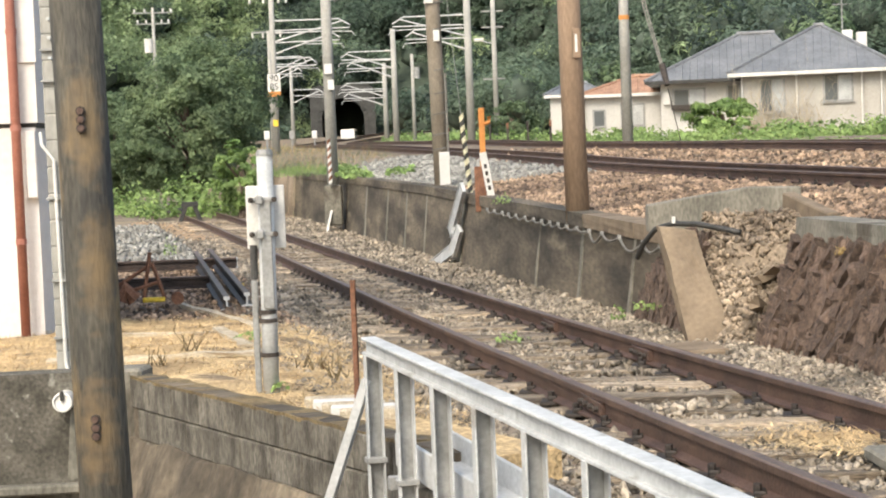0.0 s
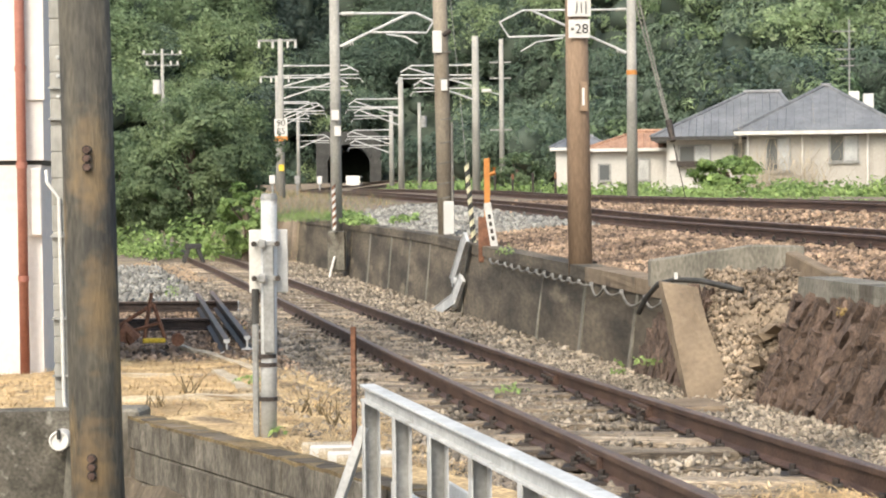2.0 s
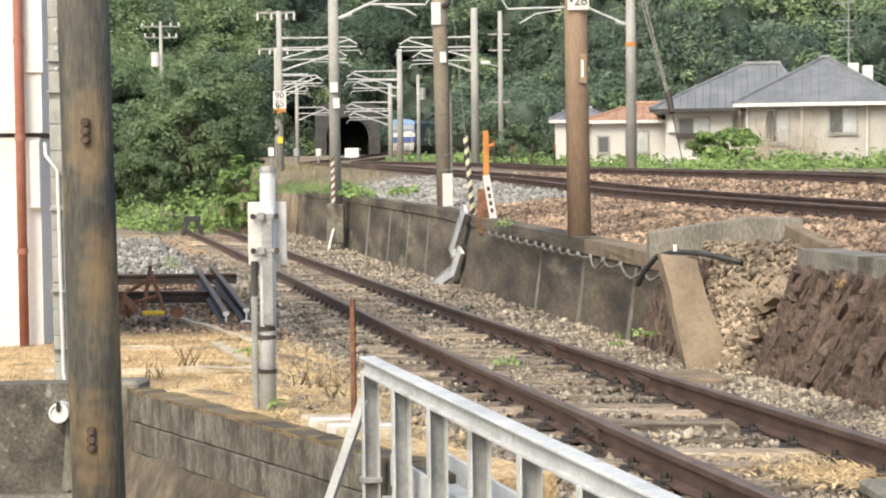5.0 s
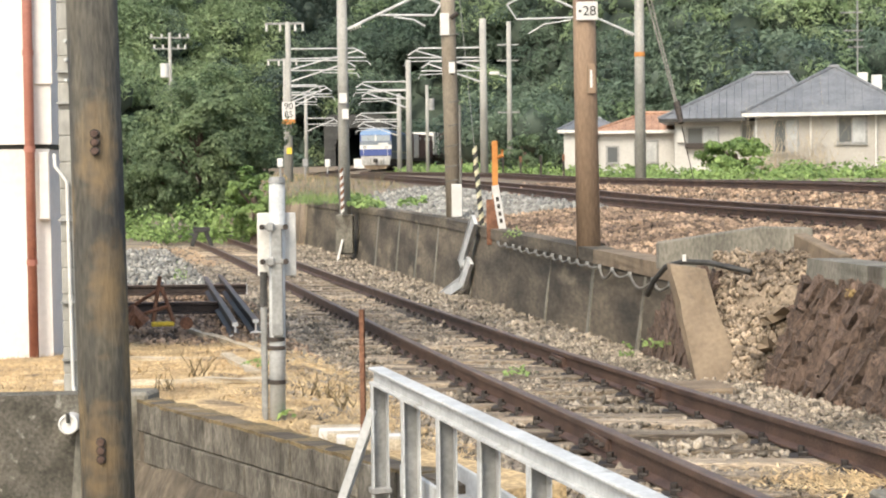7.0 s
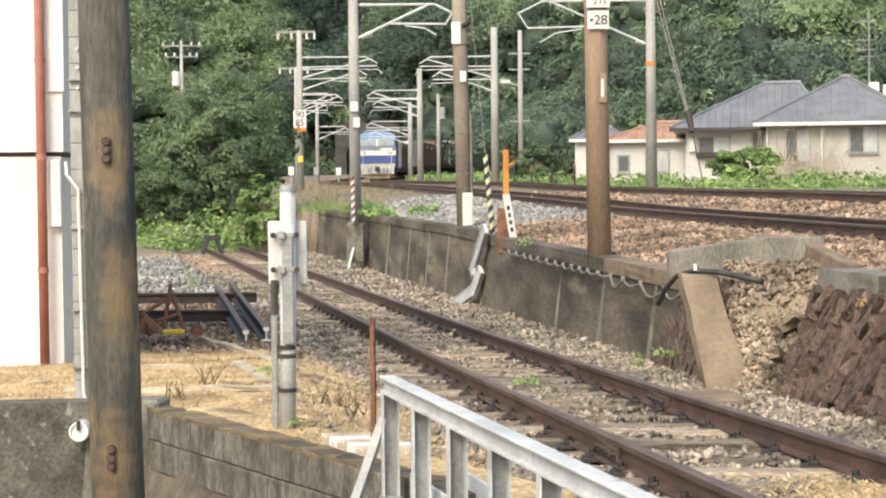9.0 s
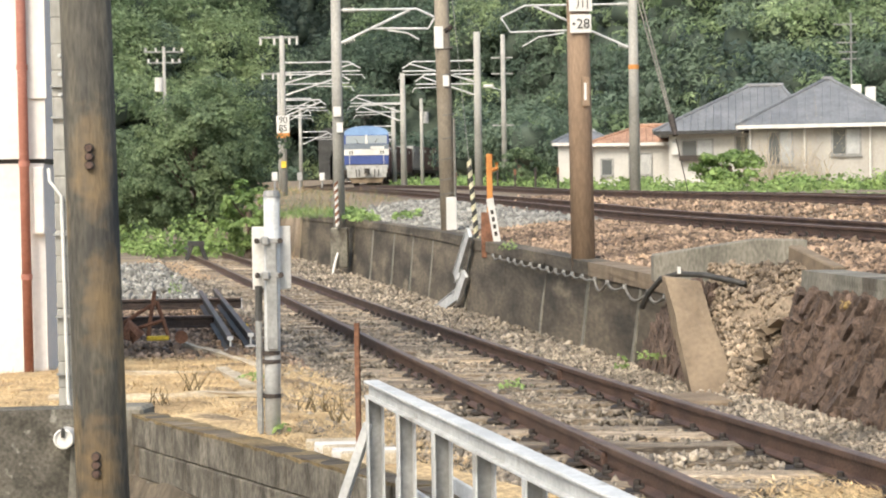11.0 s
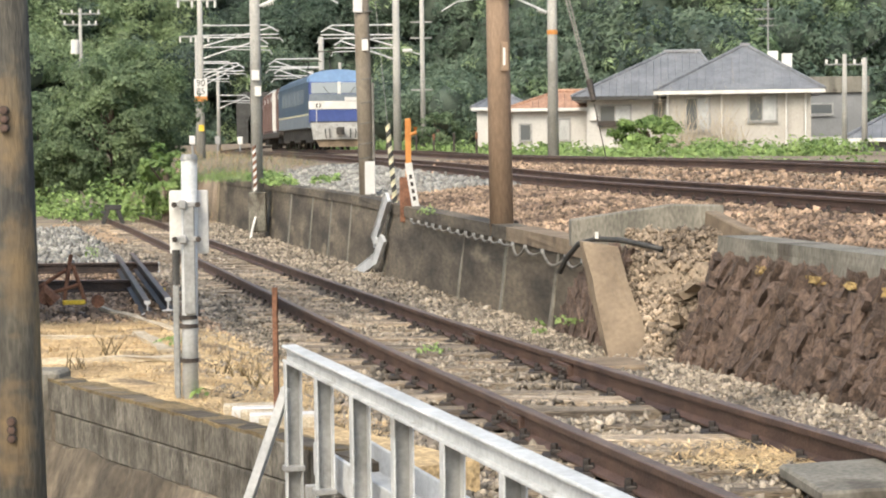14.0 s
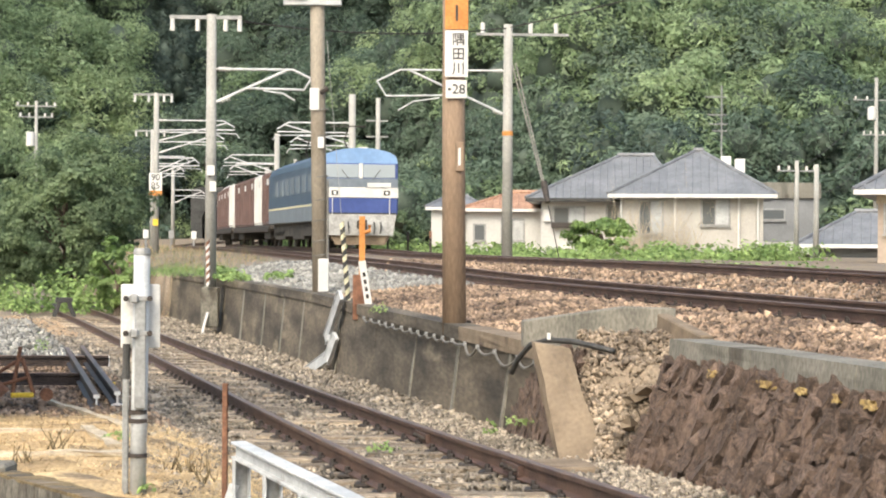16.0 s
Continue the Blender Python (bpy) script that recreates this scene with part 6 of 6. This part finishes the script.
# upright dead stems
stems = np.concatenate([np.stack([wr.normal(x, 0.05, 14), wr.normal(y, 0.05, 14), np.full(14, 0.1)], 1) for x, y in ((-0.95, 13.2), (-0.85, 13.0), (-2.4, 13.4), (-2.0, 13.6), (-1.9, 14.5), (-0.7, 12.5), (-2.7, 14.2))])
grass("dead_stems", stems, 0.2, "moss", "upright dead brown weed stems", 0.15)

# ---- ballast ----
br = np.random.default_rng(17)


def scatter(n, y0, y1, lo, hi, sink=0.0, power=1.0, extra=0.02):
    y = y0 + (y1 - y0) * br.uniform(0, 1, n) ** power
    x = np.array([lo(v) + (hi(v) - lo(v)) * u for v, u in zip(y, br.uniform(0, 1, n))])
    z = np.array([ground_z(a, b) for a, b in zip(x, y)]) + br.uniform(-0.02, extra, n) - sink
    return np.stack([x, y, z], 1)


stones("siding_ballast", scatter(44000, 5.5, 22, lambda y: max(edge_x(y) + 0.25, siding_x(y) - 2.2), lambda y: wall_x(y) + 0.02, sink=0.008, extra=0.02), 0.022, "stone_grey", label="grey-brown broken stone ballast round the siding sleepers", category="ballast", kind="stuff")
stones("siding_ballast", scatter(16000, 22, 60, lambda y: siding_x(y) - 2.0, lambda y: wall_x(y) + 0.02, power=1.3), 0.036, "stone_grey", label="grey-brown broken stone ballast along the far siding", category="ballast", kind="stuff")
top = scatter(30000, 7, 34, lambda y: siding_x(y) - 1.15, lambda y: siding_x(y) + 1.15, power=1.2)
top = top[[noise.noise((a * 2.2, b * 2.2, 8)) + 0.5 * noise.noise((a * 7, b * 7, 1)) > 0.2 and abs(abs(a - siding_x(b)) - 0.565) > 0.09 for a, b, c in top]]
top[:, 2] = [siding_z(b) - 0.162 for b in top[:, 1]] + br.uniform(-0.012, 0.012, len(top))
stones("loose_ballast", top, 0.019, "stone_grey", label="loose broken stones strewn over the sleepers", category="ballast", kind="stuff")
stones("main_ballast", scatter(38000, 6, 36.5, lambda y: wall_x(y) + 0.42, lambda y: near_x(y) - 0.75, extra=0.035), 0.033, "stone_brown", label="rusty brown broken stone ballast on the embankment slope", category="ballast", kind="stuff")
stones("main_ballast", scatter(28000, 8, 60, lambda y: near_x(y) - 0.75, lambda y: far_x(y) + 1.6, extra=0.03), 0.038, "stone_brown", label="rusty brown ballast between and beside the main tracks", category="ballast", kind="stuff")
stones("pale_ballast", scatter(8000, 36.5, 58, lambda y: wall_x(y) + 0.42, lambda y: near_x(y) - 0.75, extra=0.035), 0.055, "stone_pale", label="pale grey newer ballast farther along the embankment", category="ballast", kind="stuff")
stones("gravel_heap", scatter(7000, 31, 52, lambda y: siding_x(y) - 6.5, lambda y: siding_x(y) - 2.0, extra=0.1), 0.05, "stone_pale", label="heaped grey gravel beyond the loose rails", category="gravel", kind="stuff")
stones("yard_gravel", scatter(9000, 19.6, 31.5, lambda y: siding_x(y) - 5.2, lambda y: siding_x(y) - 1.5), 0.033, "stone_brown", label="dirty brown gravel under the loose rails", category="gravel", kind="stuff")
su, sv = br.uniform(0, 1, (2, 4200))
SPILL = [np.array(p) for p in ((2.28, 16.75, -0.3), (2.72, 16.0, -0.3), (3.15, 16.9, 0.84), (2.4, 18.1, 0.8))]
sp = ((1 - su) * (1 - sv))[:, None] * SPILL[0] + (su * (1 - sv))[:, None] * SPILL[1] + (su * sv)[:, None] * SPILL[2] + ((1 - su) * sv)[:, None] * SPILL[3]
gy = br.uniform(16.7, 18.9, 2600)
gx = np.array([wall_x(v) for v in gy]) + br.uniform(0.12, 0.6, 2600)
gz = np.array([ground_z(a, b) for a, b in zip(gx, gy)]) + br.uniform(-0.12, 0.04, 2600)
keep = gx > 2.36
stones("gravel_spill", np.stack([gx, gy, gz], 1)[keep], 0.024, "stone_dull", label="gravel lying at the broken wall's top", category="gravel", kind="stuff")
raw("spill_bank", [tuple(p) for p in SPILL] + [(3.3, 17.9, 0.8), (3.3, 16.6, -0.3), (2.4, 18.1, -0.3)], [(0, 1, 2, 3), (3, 2, 4), (0, 3, 6), (1, 5, 2)], "earth", "bare earth bank in the gap of the wall", "ground", "structure")
stones("gravel_spill", sp + br.normal(0, 0.018, (4200, 3)), 0.027, "stone_dull", label="gravel spilling through the gap in the wall", category="gravel", kind="stuff")
for x, y, z, rz, L in ((2.62, 16.5, 0.1, 50, 0.22), (2.8, 16.6, 0.38, 20, 0.17), (2.72, 16.7, 0.32, 110, 0.15)):
    t = thing("broken_slab", x, y, z, rz, "broken piece of concrete lying in the gravel spill", "rubble", "broken slabs")
    bm = bx(-L / 2, L / 2, -0.08, 0.08, -0.04, 0.02)
    for v in bm.verts:
        v.co += Vector((RNG.normal(0, 0.03), RNG.normal(0, 0.03), RNG.normal(0, 0.012)))
    o = part("slab", bm, "concrete_tan", t)
    o.matrix_basis = pose(0, 0, 0, -20, 12, 0)
t = thing("fallen_slab", 1.75, 15.75, -0.2, 8, "flat broken concrete slab lying at the wall's foot", "rubble")
part("slab", bx(-0.35, 0.45, -0.3, 0.35, -0.05, 0.05, 0.02), "concrete_tan", t)
t = thing("drain_cover", 0.75, 22.5, -0.34, 7, "long flat concrete drain cover at the wall's foot", "drain cover")
for k in range(6):
    part("cover_slab", bx(-0.28, 0.22, -0.95 + 0.0, 0.9, -0.05, 0.06, 0.015), "concrete_old", t).matrix_basis = pose(0.11 * -k, 1.9 * k - 4, -0.025 * k, 0.6, 0, 0)
t = thing("crossing_slab", 2.05, 8.55, 0.0, 5, "weathered grey concrete slab between the rails", "slab")
part("slab", bx(-0.16, 0.36, -0.3, 0.34, -0.06, 0.0, 0.012), "concrete_grey", t).matrix_basis = pose(0, 0, bed_z(8.55) + 0.12, 1.5, -2, 0)
# rail joints
for yj, side in ((14.6, 0.565), (11.2, -0.565), (17.9, 0.565)):
    t = thing("rail_joint", siding_x(yj) + side, yj, siding_z(yj), 8.5, "rusty bolted fishplate joining two rails", "rail joint", "rail joints")
    part("fishplate", bx(-0.045, 0.045, -0.25, 0.25, -0.12, -0.04, 0.006), "rail", t)
    for k in range(4):
        part("bolt", tb([(-0.075, -0.19 + 0.125 * k, -0.08), (0.06, -0.19 + 0.125 * k, -0.08)], 0.018, 6), "fitting", t)


# ---- the train ----
def train_y(t):
    u = t - 8.0
    return 166 - 13.7 * u + 0.29 * u * u


def on_line(s, t):
    """Place on the far track, s metres behind the train's front."""
    y = train_y(t) + s * 0.99
    return Vector((far_x(y), y, far_z(y)))


def locomotive():
    t = thing("locomotive", label="blue and white electric freight locomotive with pale windscreen", category="locomotive")
    W = 1.44
    body = part("body", bx(-W, W, 0.55, 17.6, 1.05, 1.7, 0.03), "loco_grey", t)
    part("waist_stripe", bx(-W - 0.005, W + 0.005, 0.6, 17.6, 1.66, 1.74), "cream_paint", body)
    part("upper_side", bx(-W, W, 0.5, 17.6, 1.7, 3.25, 0.03), "loco_blue", body)
    bm = pz([(-W, 3.25), (W, 3.25), (W * 0.93, 3.5), (0.75, 3.78), (-0.75, 3.78), (-W * 0.93, 3.5)], 1.3, 17.3, "y")
    part("roof", bm, "loco_blue", t)
    for x in (-W - 0.004, W + 0.004):
        for k in range(7):
            y = 3.2 + 1.8 * k
            part("side_louvre", bx(x - 0.01, x + 0.01, y, y + 1.1, 2.25, 2.95), "loco_grey", t)
    # cab front: stacked bands, slightly raked
    f = part("cab_front", bx(-W, W, 0.22, 0.6, 1.28, 3.27, 0.05), "loco_navy", t)
    part("brow", pz([(-W + 0.02, 3.24)] + [((W - 0.02) * math.sin(a), 3.3 + 0.52 * math.cos(a) ** 0.75) for a in np.linspace(math.pi / 2, -math.pi / 2, 15)[::-1]] + [(W - 0.02, 3.24)], 0.24, 1.5, "y"), "loco_sky", f, "light blue sloping roof brow")
    part("white_band", bx(-W - 0.01, W + 0.01, 0.19, 0.5, 1.93, 2.32, 0.015), "white", f, "broad white band")
    part("grey_band", bx(-W + 0.01, W - 0.01, 0.2, 0.5, 2.32, 2.66, 0.01), "loco_grey", f)
    for sx in (-1, 1):
        part("windscreen", bx(min(sx * 0.08, sx * 1.33), max(sx * 0.08, sx * 1.33), 0.2, 0.3, 2.68, 3.2, 0.02), "glass_pale", f, "windscreen with a sky reflection in its pale colour")
        part("headlight", bx(sx * 1.0 - 0.12, sx * 1.0 + 0.12, 0.165, 0.2, 2.03, 2.2, 0.01), "black", f, "black lamp recess")
        part("headlight_lens", tb([(sx * 1.0, 0.17, 2.115), (sx * 1.0, 0.155, 2.115)], 0.06, 10), "lamp_glow", f)
        part("wiper", tb([(sx * 0.45, 0.17, 2.62), (sx * 0.75, 0.17, 3.0)], 0.012, 5), "black", f)
        part("handrail", tb([(sx * 1.1, 0.12, 1.3), (sx * 1.1, 0.12, 1.92)], 0.018, 6), "white", f)
    part("window_post", bx(-0.075, 0.075, 0.19, 0.3, 2.66, 3.24, 0.01), "white", f)
    part("cab_number_bar", bx(0.25, 1.15, 0.155, 0.19, 2.33, 2.5), "white", f)
    part("dark_line", bx(-W + 0.05, W - 0.05, 0.2, 0.5, 1.29, 1.36), "black", f)
    part("white_skirt", pz([(-W + 0.08, 1.3), (W - 0.08, 1.3), (W - 0.2, 0.5), (-W + 0.2, 0.5)], 0.16, 0.6, "y"), "dirty_white", t, "dusty white lower apron")
    c = part("coupler", bx(-0.16, 0.16, -0.35, 0.2, 0.75, 1.05, 0.03), "bogie", t)
    part("coupler_head", tb([(0, -0.3, 0.72), (0, -0.3, 1.08)], 0.17, 10), "bogie", c)
    for sx in (-0.7, -0.5, 0.5, 0.75):
        part("hose", tb([(sx, 0.1, 1.0), (sx, -0.02, 0.8), (sx * 0.95, -0.02, 0.55)], 0.03, 6), "black", t)
    part("snow_plough", pz([(-1.15, 0.5), (1.15, 0.5), (0.95, 0.14), (-0.95, 0.14)], 0.25, 0.5, "y"), "concrete_tan", t, "dusty lower plough")
    part("underframe", bx(-1.2, 1.2, 0.7, 17.4, 0.5, 1.05), "bogie", t)
    for yb in (2.9, 9.1, 15.3):
        b = part("bogie", bx(-1.2, 1.2, yb - 1.7, yb + 1.7, 0.35, 0.75, 0.04), "bogie", t)
        for dy in (-1.2, 1.2):
            for sx in (-0.56, 0.56):
                part("wheel", tb([(sx - 0.06, yb + dy, 0.43), (sx + 0.06, yb + dy, 0.43)], 0.43, 18), "bogie", b)
    for yp in (3.4, 14.6):
        p = part("pantograph", bx(-0.55, 0.55, yp - 0.5, yp + 0.5, 3.82, 3.9), "fitting", t)
        part("lower_arm", tb([(0, yp, 3.9), (0, yp + 0.9, 4.3)], 0.03, 6), "fitting", p)
        part("upper_arm", tb([(0, yp + 0.9, 4.3), (0, yp - 0.1, 4.8)], 0.025, 6), "fitting", p)
        part("collector", bx(-0.7, 0.7, yp - 0.15, yp + 0.05, 4.8, 4.84), "fitting", p)
    return t


def container_wagon(paints):
    t = thing("container_wagon", label="flat container wagon loaded with maroon and white containers", category="freight wagon", group="wagons of the freight train")
    part("floor_frame", bx(-1.3, 1.3, 0.4, 20.0, 0.82, 1.0, 0.02), "bogie", t)
    part("side_sill", bx(-1.32, 1.32, 0.6, 19.8, 0.7, 0.86), "fitting", t)
    for yb in (3.0, 17.4):
        b = part("bogie", bx(-1.1, 1.1, yb - 1.4, yb + 1.4, 0.35, 0.7, 0.04), "bogie", t)
        for dy in (-0.95, 0.95):
            for sx in (-0.56, 0.56):
                part("wheel", tb([(sx - 0.06, yb + dy, 0.43), (sx + 0.06, yb + dy, 0.43)], 0.43, 16), "bogie", b)
    for k, m in enumerate(paints):
        if not m:
            continue
        y0 = 0.55 + 3.92 * k
        z1 = 3.5
        c = part("container", bx(-1.22, 1.22, y0, y0 + 3.72, 1.02, z1, 0.03), m, t, "ribbed freight container")
        for j in range(9):
            y = y0 + 0.2 + 0.41 * j
            for sx in (-1.235, 1.235):
                part("rib", bx(sx - 0.02, sx + 0.02, y, y + 0.16, 1.15, z1 - 0.12), m, c)
        for sx in (-1.24, 1.24):
            part("mark", bx(sx - 0.02, sx + 0.02, y0 + 0.5, y0 + 1.3, 2.9, 3.2), "white", c)
        part("end_door", bx(-1.1, 1.1, y0 - 0.03, y0, 1.12, z1 - 0.1), m, c)
    return t


def road_van():
    t = thing("delivery_van", label="small white van with dark windows parked by the line", category="van")
    part("body", pz([(-1.7, 0.3), (1.7, 0.3), (1.7, 1.0), (1.35, 1.75), (-1.65, 1.8), (-1.7, 1.0)], -0.7, 0.7, "y"), "white", t)
    part("side_window", bx(-1.4, 1.2, -0.72, 0.72, 1.1, 1.6, 0.02), "glass", t)
    for x in (-1.1, 1.1):
        for y in (-0.66, 0.66):
            part("wheel", tb([(x, y - 0.08, 0.3), (x, y + 0.08, 0.3)], 0.3, 14), "black", t)
    return t


loco = locomotive()
PAINTS = [("container", "white", "container", "container", "container"), ("white", "container", "container", "container", "container"), ("container",) * 5, ("galv_dull", "galv_dull", "container", "container", "container")]
wagons = [container_wagon(p) for p in PAINTS]
van = road_van()
van.matrix_basis = pose(-9.2, 203, 1.0, 0, 0, 88)


def vehicle_rows(front, length, g0, g1):
    rows = []
    for k in range(33):
        t = k * 0.5
        a, b = on_line(front + g0, t), on_line(front + g1, t)
        d = (b - a).normalized()
        rz = math.degrees(math.atan2(d.y, d.x)) - 90
        p = a - d * g0
        rows.append((t, pose(p.x, p.y, p.z, 0, 0, rz)))
    return rows


def motions():
    walk(loco, vehicle_rows(0, 18, 2.9, 15.3))
    for k, w in enumerate(wagons):
        walk(w, vehicle_rows(18.4 + 20.5 * k, 20, 3.0, 17.4))


motions()
